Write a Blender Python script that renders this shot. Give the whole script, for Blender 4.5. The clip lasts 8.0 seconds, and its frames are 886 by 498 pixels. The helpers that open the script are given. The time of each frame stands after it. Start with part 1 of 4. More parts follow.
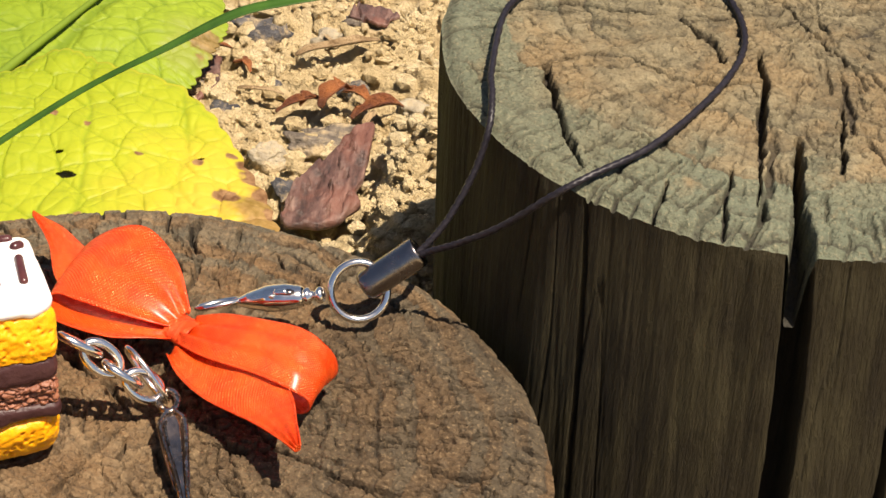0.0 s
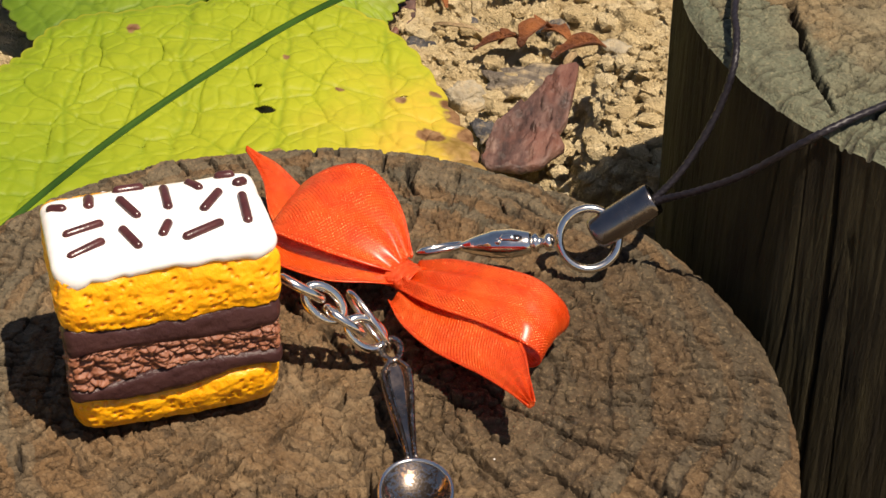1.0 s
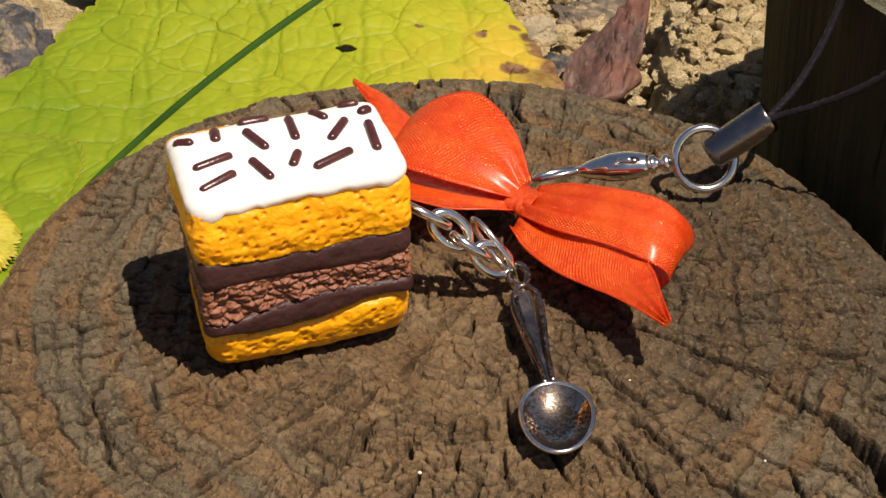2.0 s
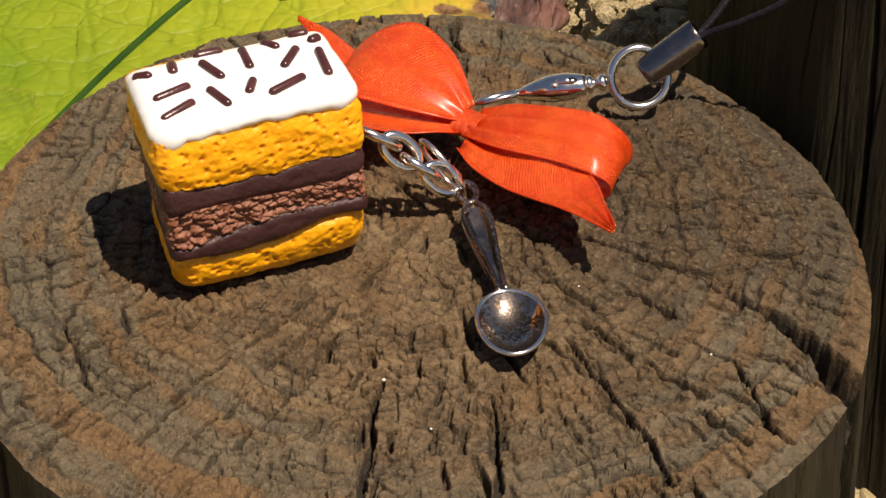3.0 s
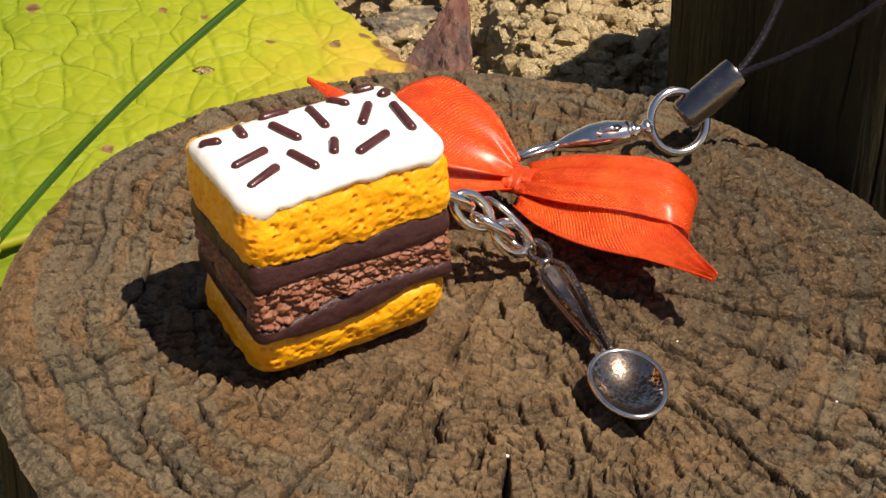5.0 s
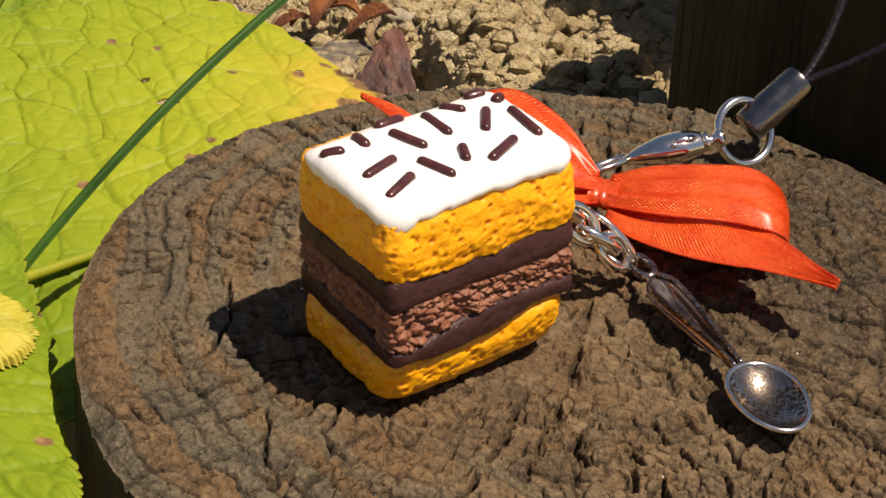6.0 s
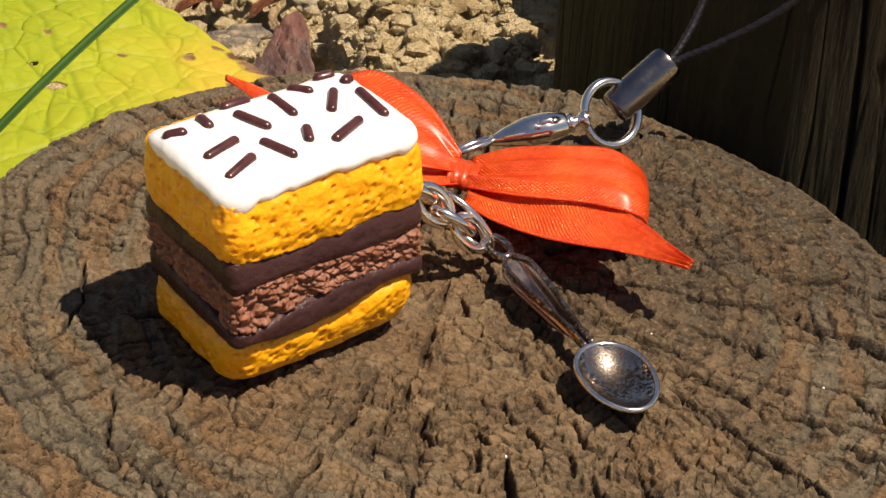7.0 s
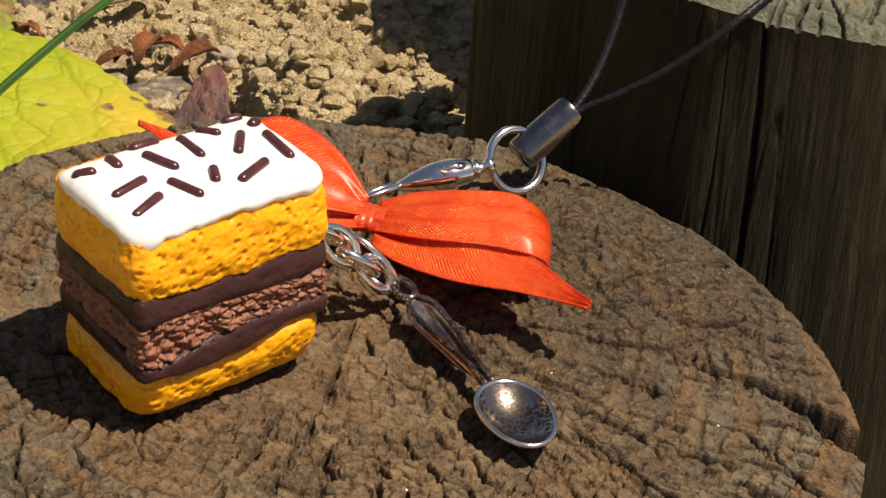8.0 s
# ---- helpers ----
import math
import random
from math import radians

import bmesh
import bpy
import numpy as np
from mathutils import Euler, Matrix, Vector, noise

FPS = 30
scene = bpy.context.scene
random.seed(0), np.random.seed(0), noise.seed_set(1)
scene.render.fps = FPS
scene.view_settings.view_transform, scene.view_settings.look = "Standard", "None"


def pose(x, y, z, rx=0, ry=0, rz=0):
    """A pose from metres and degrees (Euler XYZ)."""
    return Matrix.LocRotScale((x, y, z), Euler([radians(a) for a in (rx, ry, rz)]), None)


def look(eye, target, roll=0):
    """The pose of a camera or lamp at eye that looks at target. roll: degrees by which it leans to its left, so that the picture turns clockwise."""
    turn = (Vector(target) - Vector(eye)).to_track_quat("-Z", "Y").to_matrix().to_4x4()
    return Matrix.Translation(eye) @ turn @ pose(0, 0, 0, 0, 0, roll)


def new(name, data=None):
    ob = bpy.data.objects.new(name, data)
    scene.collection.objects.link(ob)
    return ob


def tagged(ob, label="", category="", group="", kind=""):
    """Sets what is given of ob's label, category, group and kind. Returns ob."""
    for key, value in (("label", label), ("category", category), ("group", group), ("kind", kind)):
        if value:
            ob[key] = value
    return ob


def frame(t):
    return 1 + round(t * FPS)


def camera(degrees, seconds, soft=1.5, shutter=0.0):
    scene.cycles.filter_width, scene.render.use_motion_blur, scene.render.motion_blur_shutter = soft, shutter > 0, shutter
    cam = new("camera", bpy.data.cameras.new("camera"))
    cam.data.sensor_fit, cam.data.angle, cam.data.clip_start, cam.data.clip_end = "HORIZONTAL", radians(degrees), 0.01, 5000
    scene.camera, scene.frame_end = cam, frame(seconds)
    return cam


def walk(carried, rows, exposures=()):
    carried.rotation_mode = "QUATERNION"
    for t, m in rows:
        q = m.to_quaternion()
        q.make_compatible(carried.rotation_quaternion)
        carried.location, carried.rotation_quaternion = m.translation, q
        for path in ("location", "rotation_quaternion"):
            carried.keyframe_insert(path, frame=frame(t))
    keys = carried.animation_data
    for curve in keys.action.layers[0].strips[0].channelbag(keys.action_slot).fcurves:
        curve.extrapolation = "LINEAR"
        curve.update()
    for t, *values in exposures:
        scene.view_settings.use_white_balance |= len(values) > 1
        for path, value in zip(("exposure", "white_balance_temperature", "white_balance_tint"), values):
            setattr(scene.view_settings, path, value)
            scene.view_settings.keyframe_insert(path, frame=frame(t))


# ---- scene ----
cam = camera(21.89, 8.0)
# seconds, eye, then yaw, pitch and roll in degrees
PATH = [
    (0.0, 0.03894, -0.15558, 0.13998, 3.911, -35.448, 4.623),
    (0.5, 0.03614, -0.14906, 0.13523, 6.174, -36.601, 3.968),
    (1.0, 0.02846, -0.14707, 0.13212, 7.793, -37.028, 3.750),
    (1.5, 0.02081, -0.14711, 0.12861, 7.984, -37.978, 2.374),
    (1.7, 0.01896, -0.14765, 0.12833, 7.877, -38.054, 2.133),
    (2.8, 0.01590, -0.15858, 0.12896, 5.564, -37.787, 1.118),
    (3.0, 0.01573, -0.16056, 0.12920, 4.943, -38.351, 0.967),
    (3.5, 0.01238, -0.16434, 0.13131, 2.083, -37.666, 2.188),
    (4.0, 0.00974, -0.16414, 0.13085, 1.672, -37.378, 2.009),
    (4.5, -0.00395, -0.16189, 0.12780, 0.075, -36.890, 1.037),
    (5.0, -0.02419, -0.15041, 0.11600, -6.993, -35.437, 4.147),
    (5.2, -0.03282, -0.14688, 0.11237, -8.789, -35.165, 4.845),
    (6.3, -0.05852, -0.13811, 0.10049, -17.783, -32.226, 7.902),
    (6.5, -0.05795, -0.13849, 0.09991, -18.031, -32.712, 7.920),
    (7.0, -0.04698, -0.14141, 0.10346, -17.125, -32.952, 7.908),
    (7.5, -0.04459, -0.14455, 0.10520, -17.289, -32.151, 8.327),
    (8.0, -0.04593, -0.14667, 0.10438, -18.778, -31.058, 9.038),
]
walk(cam, [(t, pose(x, y, z, 90 + pitch, 0, yaw) @ pose(0, 0, 0, 0, 0, roll)) for t, x, y, z, yaw, pitch, roll in PATH],
     exposures=[(t, stops, 6950, 17) for t, stops in ((0.0, 0.90), (0.8, 0.58), (1.5, 0.24), (3.0, 0.25), (3.6, 0.64), (5.0, 0.38), (6.5, 0.27), (7.0, 0.44), (8.0, 0.38))])

# ---- sky and sun ----
SUN = Vector((0.335, -0.195, 1.0))
world = bpy.data.worlds.new("sky")
scene.world = world
world.use_nodes = True
sky = world.node_tree.nodes.new("ShaderNodeTexSky")
sky.sky_type = "NISHITA"
sky.sun_disc = False
sky.sun_elevation = math.asin(SUN.normalized().z)
sky.sun_rotation = math.atan2(SUN.x, SUN.y)
world.node_tree.links.new(sky.outputs[0], world.node_tree.nodes["Background"].inputs[0])
world.node_tree.nodes["Background"].inputs[1].default_value = 0.05
sun = new("sun", bpy.data.lights.new("sun", "SUN"))
sun.data.energy, sun.data.angle, sun.data.color = 5.0, radians(0.5), (1.0, 0.92, 0.78)
sun.matrix_world = look(SUN, (0, 0, 0))


# ---- noise on arrays ----
def hashed(ix, iy, iz, seed):
    h = (ix * 374761393 + iy * 668265263 + iz * 2147483647 + seed * 1274126177) & 0xFFFFFFFF
    h = ((h ^ (h >> 13)) * 1274126177) & 0xFFFFFFFF
    h = ((h ^ (h >> 16)) * 2246822519) & 0xFFFFFFFF
    return ((h ^ (h >> 15)) & 0xFFFFFF) / 0xFFFFFF


def value(x, y, z=0.0, seed=0):
    """Smooth noise, -1 to 1."""
    x, y, z = np.broadcast_arrays(np.asarray(x, float), np.asarray(y, float), np.asarray(z, float))
    ix, iy, iz = (np.floor(a).astype(np.int64) for a in (x, y, z))
    fx, fy, fz = x - ix, y - iy, z - iz
    fx, fy, fz = (a * a * (3 - 2 * a) for a in (fx, fy, fz))
    total = 0
    for dx in (0, 1):
        for dy in (0, 1):
            for dz in (0, 1):
                w = (fx if dx else 1 - fx) * (fy if dy else 1 - fy) * (fz if dz else 1 - fz)
                total = total + w * hashed(ix + dx, iy + dy, iz + dz, seed)
    return total * 2 - 1


def fbm(x, y, z=0.0, seed=0, octaves=4):
    total, amp = 0, 0.5
    for k in range(octaves):
        total = total + amp * value(np.asarray(x) * 2**k, np.asarray(y) * 2**k, np.asarray(z) * 2**k, seed + k)
        amp *= 0.55
    return total


def cells(x, y, z=None, seed=0):
    """Distances to the nearest and second nearest scattered point, and the nearest one's random value."""
    flat = z is None
    z = np.zeros_like(np.asarray(x, float)) if flat else z
    ix, iy, iz = (np.floor(a).astype(np.int64) for a in (x, y, z))
    f1, f2, who = np.full(x.shape, 9.0), np.full(x.shape, 9.0), np.zeros(x.shape)
    for dx in (-1, 0, 1):
        for dy in (-1, 0, 1):
            for dz in ((0,) if flat else (-1, 0, 1)):
                cx, cy, cz = ix + dx, iy + dy, iz + dz
                px = cx + hashed(cx, cy, cz, seed + 11)
                py = cy + hashed(cx, cy, cz, seed + 23)
                pz = 0 if flat else cz + hashed(cx, cy, cz, seed + 37)
                d = np.sqrt((px - x) ** 2 + (py - y) ** 2 + (0 if flat else (pz - z) ** 2))
                near = d < f1
                f2 = np.where(near, f1, np.minimum(f2, d))
                who = np.where(near, hashed(cx, cy, cz, seed + 51), who)
                f1 = np.where(near, d, f1)
    return f1, f2, who


def step(a, b, x):
    t = np.clip((x - a) / (b - a), 0, 1)
    return t * t * (3 - 2 * t)


def along(pts, n):
    """n points on a smooth curve through pts (rows of any width)."""
    pts = np.asarray(pts, float)
    p = np.vstack([2 * pts[0] - pts[1], pts, 2 * pts[-1] - pts[-2]])
    s = np.linspace(0, len(pts) - 1, n)
    k = np.minimum(s.astype(int), len(pts) - 2)
    t = (s - k)[:, None]
    a, b, c, d = p[k], p[k + 1], p[k + 2], p[k + 3]
    return 0.5 * (2 * b + (c - a) * t + (2 * a - 5 * b + 4 * c - d) * t**2 + (3 * b - a - 3 * c + d) * t**3)


# ---- meshes: all shapes are worked out in centimetres ----
CM = 0.01
BASE = {}


def thing(name, base, label, category, group="", kind=""):
    ob = new(name)
    ob.empty_display_size = 0.005
    ob.location = Vector(base) * CM
    BASE[ob.name] = np.array(base, float)
    return tagged(ob, label, category, group, kind)


def data_of(name, verts, faces, material, base=(0, 0, 0), smooth=True, floats=None):
    me = bpy.data.meshes.new(name)
    me.from_pydata(((np.asarray(verts, float) - base) * CM).tolist(), [], [tuple(int(i) for i in f) for f in faces])
    me.materials.append(material)
    me.polygons.foreach_set("use_smooth", [smooth] * len(me.polygons))
    for key, values in (floats or {}).items():
        me.attributes.new(key, "FLOAT", "POINT").data.foreach_set("value", np.asarray(values, np.float32))
    me.update()
    return me


def part(name, shape, material, parent, label="", smooth=True, floats=None, thick=0.0):
    base = BASE[parent.name]
    ob = new(name, data_of(name, *shape, material, base, smooth, floats))
    ob.parent = parent
    BASE[ob.name] = base
    if thick:
        m = ob.modifiers.new("thickness", "SOLIDIFY")
        m.thickness, m.offset = thick * CM, -1
    return tagged(ob, label) if label else ob


def solo(name, shape, material, label, category, base, group="", kind="", smooth=True, floats=None, thick=0.0):
    ob = new(name, data_of(name, *shape, material, np.array(base, float), smooth, floats))
    ob.location = Vector(base) * CM
    BASE[ob.name] = np.array(base, float)
    if thick:
        m = ob.modifiers.new("thickness", "SOLIDIFY")
        m.thickness, m.offset = thick * CM, -1
    return tagged(ob, label, category, group, kind)


def lattice(rows, cols, wrap_rows=False, wrap_cols=False, flip=False):
    faces = []
    for i in range(rows if wrap_rows else rows - 1):
        for j in range(cols if wrap_cols else cols - 1):
            a, b = i * cols + j, i * cols + (j + 1) % cols
            c, d = ((i + 1) % rows) * cols + (j + 1) % cols, ((i + 1) % rows) * cols + j
            faces.append((a, d, c, b) if flip else (a, b, c, d))
    return faces


def joined(*shapes):
    verts, faces, n = [], [], 0
    for v, f in shapes:
        verts.append(np.asarray(v, float))
        faces += [tuple(i + n for i in face) for face in f]
        n += len(v)
    return np.vstack(verts), faces


def tube(path, radius, seg=12, closed=False, ripple=None, flat=1.0):
    path = np.asarray(path, float)
    n = len(path)
    radius = np.broadcast_to(np.asarray(radius, float), (n,))
    ahead = np.roll(path, -1, 0) - np.roll(path, 1, 0) if closed else np.gradient(path, axis=0)
    ahead /= np.linalg.norm(ahead, axis=1)[:, None] + 1e-12
    side = np.cross(ahead[0], (0.3, 0.2, 0.93))
    side /= np.linalg.norm(side)
    verts = []
    ang = np.arange(seg) / seg * 2 * np.pi
    for k in range(n):
        side = side - ahead[k] * (side @ ahead[k])
        side /= np.linalg.norm(side)
        up = np.cross(ahead[k], side)
        r = radius[k] * (1 if ripple is None else ripple(k, ang))
        verts.append(path[k] + np.outer(r * np.cos(ang), side) + np.outer(r * np.sin(ang) * flat, up))
    v = np.vstack(verts)
    f = lattice(n, seg, closed, True)
    if not closed:
        f += [tuple(range(seg))[::-1], tuple(range((n - 1) * seg, n * seg))]
    return v, f


def capsule(a, b, r, seg=10):
    a, b = np.asarray(a, float), np.asarray(b, float)
    d = (b - a) / np.linalg.norm(b - a)
    t = np.radians([8, 35, 62, 90])
    path = [a + d * r * (1 - math.cos(k)) for k in t] + [b - d * r * (1 - math.cos(k)) for k in t[::-1]]
    rad = [r * math.sin(k) for k in t] + [r * math.sin(k) for k in t[::-1]]
    return tube(path, rad, seg)


def ball(centre, size, rough, seed, detail=2, turn=0.0, boxy=1.0):
    bm = bmesh.new()
    bmesh.ops.create_icosphere(bm, subdivisions=detail, radius=1)
    v = np.array([p.co[:] for p in bm.verts])
    f = [tuple(q.index for q in p.verts) for p in bm.faces]
    bm.free()
    v = np.sign(v) * np.abs(v) ** boxy
    v = v * (1 + rough * fbm(v[:, 0] * 1.4 + seed, v[:, 1] * 1.4, v[:, 2] * 1.4, seed, 3))[:, None]
    v = v * np.asarray(size)
    c, s = math.cos(turn), math.sin(turn)
    return np.c_[v[:, 0] * c - v[:, 1] * s, v[:, 0] * s + v[:, 1] * c, v[:, 2]] + centre, f


# ---- materials ----
def make(name, rough=0.6, metal=0.0, colour=(0.5, 0.5, 0.5), **more):
    m = bpy.data.materials.new(name)
    m.use_nodes = True
    b = m.node_tree.nodes["Principled BSDF"]
    b.inputs["Base Color"].default_value = (*colour, 1)
    b.inputs["Roughness"].default_value = rough
    b.inputs["Metallic"].default_value = metal
    for key, v in more.items():
        b.inputs[key.replace("_", " ")].default_value = v
    return m


class Nodes:
    """Short ways to wire a material."""

    def __init__(self, m):
        self.t, self.n, self.l = m.node_tree, m.node_tree.nodes, m.node_tree.links
        self.b = self.n["Principled BSDF"]
        self.where = self.n.new("ShaderNodeTexCoord").outputs["Object"]

    def put(self, socket, v):
        if isinstance(v, bpy.types.NodeSocket):
            self.l.new(v, socket)
        else:
            socket.default_value = v

    def noise(self, scale, detail=4, rough=0.6, vec=None, warp=0.0):
        k = self.n.new("ShaderNodeTexNoise")
        self.put(k.inputs["Vector"], vec or self.where)
        k.inputs["Scale"].default_value, k.inputs["Detail"].default_value = scale, detail
        k.inputs["Roughness"].default_value, k.inputs["Distortion"].default_value = rough, warp
        return k.outputs["Fac"]

    def voronoi(self, scale, feature="DISTANCE_TO_EDGE", vec=None):
        k = self.n.new("ShaderNodeTexVoronoi")
        k.feature = feature
        self.put(k.inputs["Vector"], vec or self.where)
        k.inputs["Scale"].default_value = scale
        return k.outputs["Distance"]

    def stretched(self, x, y, z):
        k = self.n.new("ShaderNodeMapping")
        self.put(k.inputs["Vector"], self.where)
        k.inputs["Scale"].default_value = (x, y, z)
        return k.outputs[0]

    def ramp(self, fac, *stops):
        k = self.n.new("ShaderNodeValToRGB")
        e = k.color_ramp.elements
        while len(e) < len(stops):
            e.new(0.5)
        for q, (at, c) in zip(e, stops):
            q.position = at
            q.color = (*c, 1) if len(c) == 3 else c
        self.put(k.inputs[0], fac)
        return k.outputs[0]

    def range(self, v, a, b, c=0.0, d=1.0):
        k = self.n.new("ShaderNodeMapRange")
        self.put(k.inputs[0], v)
        for n, q in enumerate((a, b, c, d)):
            k.inputs[n + 1].default_value = q
        return k.outputs[0]

    def mix(self, fac, a, b, how="MIX"):
        k = self.n.new("ShaderNodeMix")
        k.data_type, k.blend_type = "RGBA", how
        self.put(k.inputs[0], fac)
        for socket, v in ((k.inputs[6], a), (k.inputs[7], b)):
            self.put(socket, (*v, 1) if isinstance(v, tuple) and len(v) == 3 else v)
        return k.outputs[2]

    def math(self, op, a, b=0.0):
        k = self.n.new("ShaderNodeMath")
        k.operation = op
        self.put(k.inputs[0], a)
        self.put(k.inputs[1], b)
        return k.outputs[0]

    def attr(self, name):
        k = self.n.new("ShaderNodeAttribute")
        k.attribute_name = name
        return k.outputs["Fac"]

    def random(self):
        return self.n.new("ShaderNodeObjectInfo").outputs["Random"]

    def bump(self, height, strength, distance, under=None):
        k = self.n.new("ShaderNodeBump")
        k.inputs["Strength"].default_value, k.inputs["Distance"].default_value = strength, distance
        self.put(k.inputs["Height"], height)
        if under is not None:
            self.l.new(under, k.inputs["Normal"])
        return k.outputs[0]

    def done(self, colour=None, normal=None, rough=None):
        for key, v in (("Base Color", colour), ("Normal", normal), ("Roughness", rough)):
            if v is not None:
                self.put(self.b.inputs[key], v)

    def let_through(self, colour, share):
        t = self.n.new("ShaderNodeBsdfTranslucent")
        self.put(t.inputs[0], colour)
        k = self.n.new("ShaderNodeMixShader")
        k.inputs[0].default_value = share
        out = self.n["Material Output"]
        self.l.new(self.b.outputs[0], k.inputs[1])
        self.l.new(t.outputs[0], k.inputs[2])
        self.l.new(k.outputs[0], out.inputs[0])


def end_grain(name, dark, mid, light, tint, tint_share, rust):
    m = make(name, 0.8, Specular_IOR_Level=0.35)
    q = Nodes(m)
    wave = q.math("FRACT", q.attr("ring"))
    fleck = q.math("ADD", q.math("MULTIPLY", q.attr("cell"), 0.42), q.math("MULTIPLY", q.noise(420, 6, 0.75), 0.62))
    tone = q.ramp(fleck, (0.30, dark), (0.52, mid), (0.80, light))
    tone = q.mix(q.range(q.noise(75, 5, 0.65), 0.46, 0.60, 0.0, 0.65), tone, rust)
    # grey-green and rusty growth rings by turns towards the rim
    banded = q.math("ADD", q.math("MULTIPLY", q.attr("hue"), 0.5), q.math("MULTIPLY", q.noise(130, 4, 0.65), 0.9))
    green = q.math("MULTIPLY", q.attr("tint"), q.range(banded, 0.66, 0.76, 0.0, tint_share))
    tone = q.mix(q.math("MULTIPLY", q.attr("tint"), q.range(banded, 0.62, 0.52, 0.0, 0.5)), tone, rust)
    tone = q.mix(green, tone, tint)
    tone = q.mix(q.math("MULTIPLY", q.attr("stain"), 0.6), tone, dark)
    tone = q.mix(q.range(wave, 0.60, 0.98, 0.0, 0.32), tone, tuple(0.7 * c for c in dark))
    tone = q.mix(q.range(q.noise(2600, 4, 0.7), 0.54, 0.66, 0.0, 0.45), tone, tuple(1.25 * c for c in light))
    tone = q.mix(q.range(q.noise(1700, 4, 0.7), 0.46, 0.36, 0.0, 0.55), tone, tuple(0.6 * c for c in dark))
    # near-black painted into cracks, seams and pits as the shade of their depth
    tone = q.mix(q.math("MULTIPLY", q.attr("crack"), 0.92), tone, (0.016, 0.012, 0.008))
    n = q.bump(q.noise(800, 5, 0.7), 0.9, 0.0006)
    n = q.bump(q.noise(2600, 4, 0.7), 0.7, 0.0003, n)
    q.done(tone, n, q.range(q.noise(900, 3, 0.6), 0.35, 0.65, 0.62, 0.9))
    return m


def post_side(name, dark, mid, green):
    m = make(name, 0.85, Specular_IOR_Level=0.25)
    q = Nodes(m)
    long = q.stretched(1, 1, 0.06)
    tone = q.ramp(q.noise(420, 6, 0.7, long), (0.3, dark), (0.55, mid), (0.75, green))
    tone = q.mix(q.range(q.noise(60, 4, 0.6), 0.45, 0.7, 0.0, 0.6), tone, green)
    # side splits and seams get their inner shade as colour too
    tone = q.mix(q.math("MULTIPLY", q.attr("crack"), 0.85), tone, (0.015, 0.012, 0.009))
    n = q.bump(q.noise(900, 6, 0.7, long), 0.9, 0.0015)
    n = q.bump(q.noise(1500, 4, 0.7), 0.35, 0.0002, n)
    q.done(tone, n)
    return m


END_A = end_grain("weathered_end_grain", (0.042, 0.028, 0.014), (0.126, 0.082, 0.041), (0.245, 0.170, 0.090), (0.104, 0.102, 0.072), 0.5, (0.168, 0.094, 0.038))
END_B = end_grain("greenish_end_grain", (0.060, 0.048, 0.026), (0.150, 0.124, 0.070), (0.25, 0.21, 0.122), (0.108, 0.130, 0.086), 0.8, (0.22, 0.150, 0.070))
# side tones kept far below the wood's own, with the posts' shade in them
SIDE = post_side("weathered_shaded_post_side", (0.014, 0.010, 0.005), (0.029, 0.023, 0.010), (0.054, 0.046, 0.021))


def soil_material():
    m = make("dry_sandy_soil", 0.95, Specular_IOR_Level=0.15)
    q = Nodes(m)
    tone = q.ramp(q.noise(120, 7, 0.75), (0.34, (0.54, 0.40, 0.205)), (0.5, (0.80, 0.63, 0.35)), (0.66, (0.88, 0.74, 0.47)))
    tone = q.mix(q.range(q.noise(900, 4, 0.7), 0.56, 0.68, 0.0, 0.5), tone, (0.38, 0.27, 0.135))
    n = q.bump(q.noise(420, 5, 0.7), 1.0, 0.003)
    n = q.bump(q.noise(1500, 4, 0.7), 1.0, 0.0018, n)
    n = q.bump(q.noise(3600, 2, 0.7), 1.0, 0.0006, n)
    q.done(tone, n)
    return m


SOIL = soil_material()


def stony(name, a, b, rough=0.75, dust=0.0):
    """Mottled stone, bark or dry stalk, with earth clinging to it in patches."""
    m = make(name, rough)
    q = Nodes(m)
    tone = q.ramp(q.noise(260, 6, 0.65), (0.40, a), (0.6, b))
    if dust:
        tone = q.mix(q.range(q.noise(170, 6, 0.7), 0.47, 0.58, 0.0, dust), tone, (0.58, 0.44, 0.24))
    q.done(tone, q.bump(q.noise(900, 5, 0.7), 0.9, 0.0018))
    return m


STONE_DARK = stony("dark_grey_stone", (0.045, 0.045, 0.050), (0.14, 0.135, 0.135), 0.75, 0.75)
STONE_PALE = stony("pale_stone", (0.34, 0.29, 0.20), (0.55, 0.48, 0.34), 0.8, 0.8)
STONE_GREY = stony("grey_brown_stone", (0.13, 0.105, 0.08), (0.30, 0.25, 0.18), 0.8, 0.8)
BARK = make("red_brown_bark", 0.5)
_q = Nodes(BARK)
_grain = _q.noise(420, 6, 0.7, _q.stretched(1, 0.25, 1))
_c = _q.ramp(_grain, (0.34, (0.030, 0.017, 0.014)), (0.5, (0.105, 0.054, 0.042)), (0.70, (0.24, 0.150, 0.115)))
_c = _q.mix(_q.range(_q.noise(110, 4, 0.6), 0.52, 0.62, 0.0, 0.5), _c, (0.17, 0.062, 0.038))
_q.done(_c, _q.bump(_q.noise(900, 5, 0.7, _q.stretched(1, 0.4, 1)), 0.8, 0.0006))
DRY = stony("dry_tan_stalk", (0.22, 0.14, 0.065), (0.42, 0.30, 0.16))
PETAL = stony("dry_rust_petal", (0.11, 0.030, 0.010), (0.34, 0.12, 0.035), 0.5)


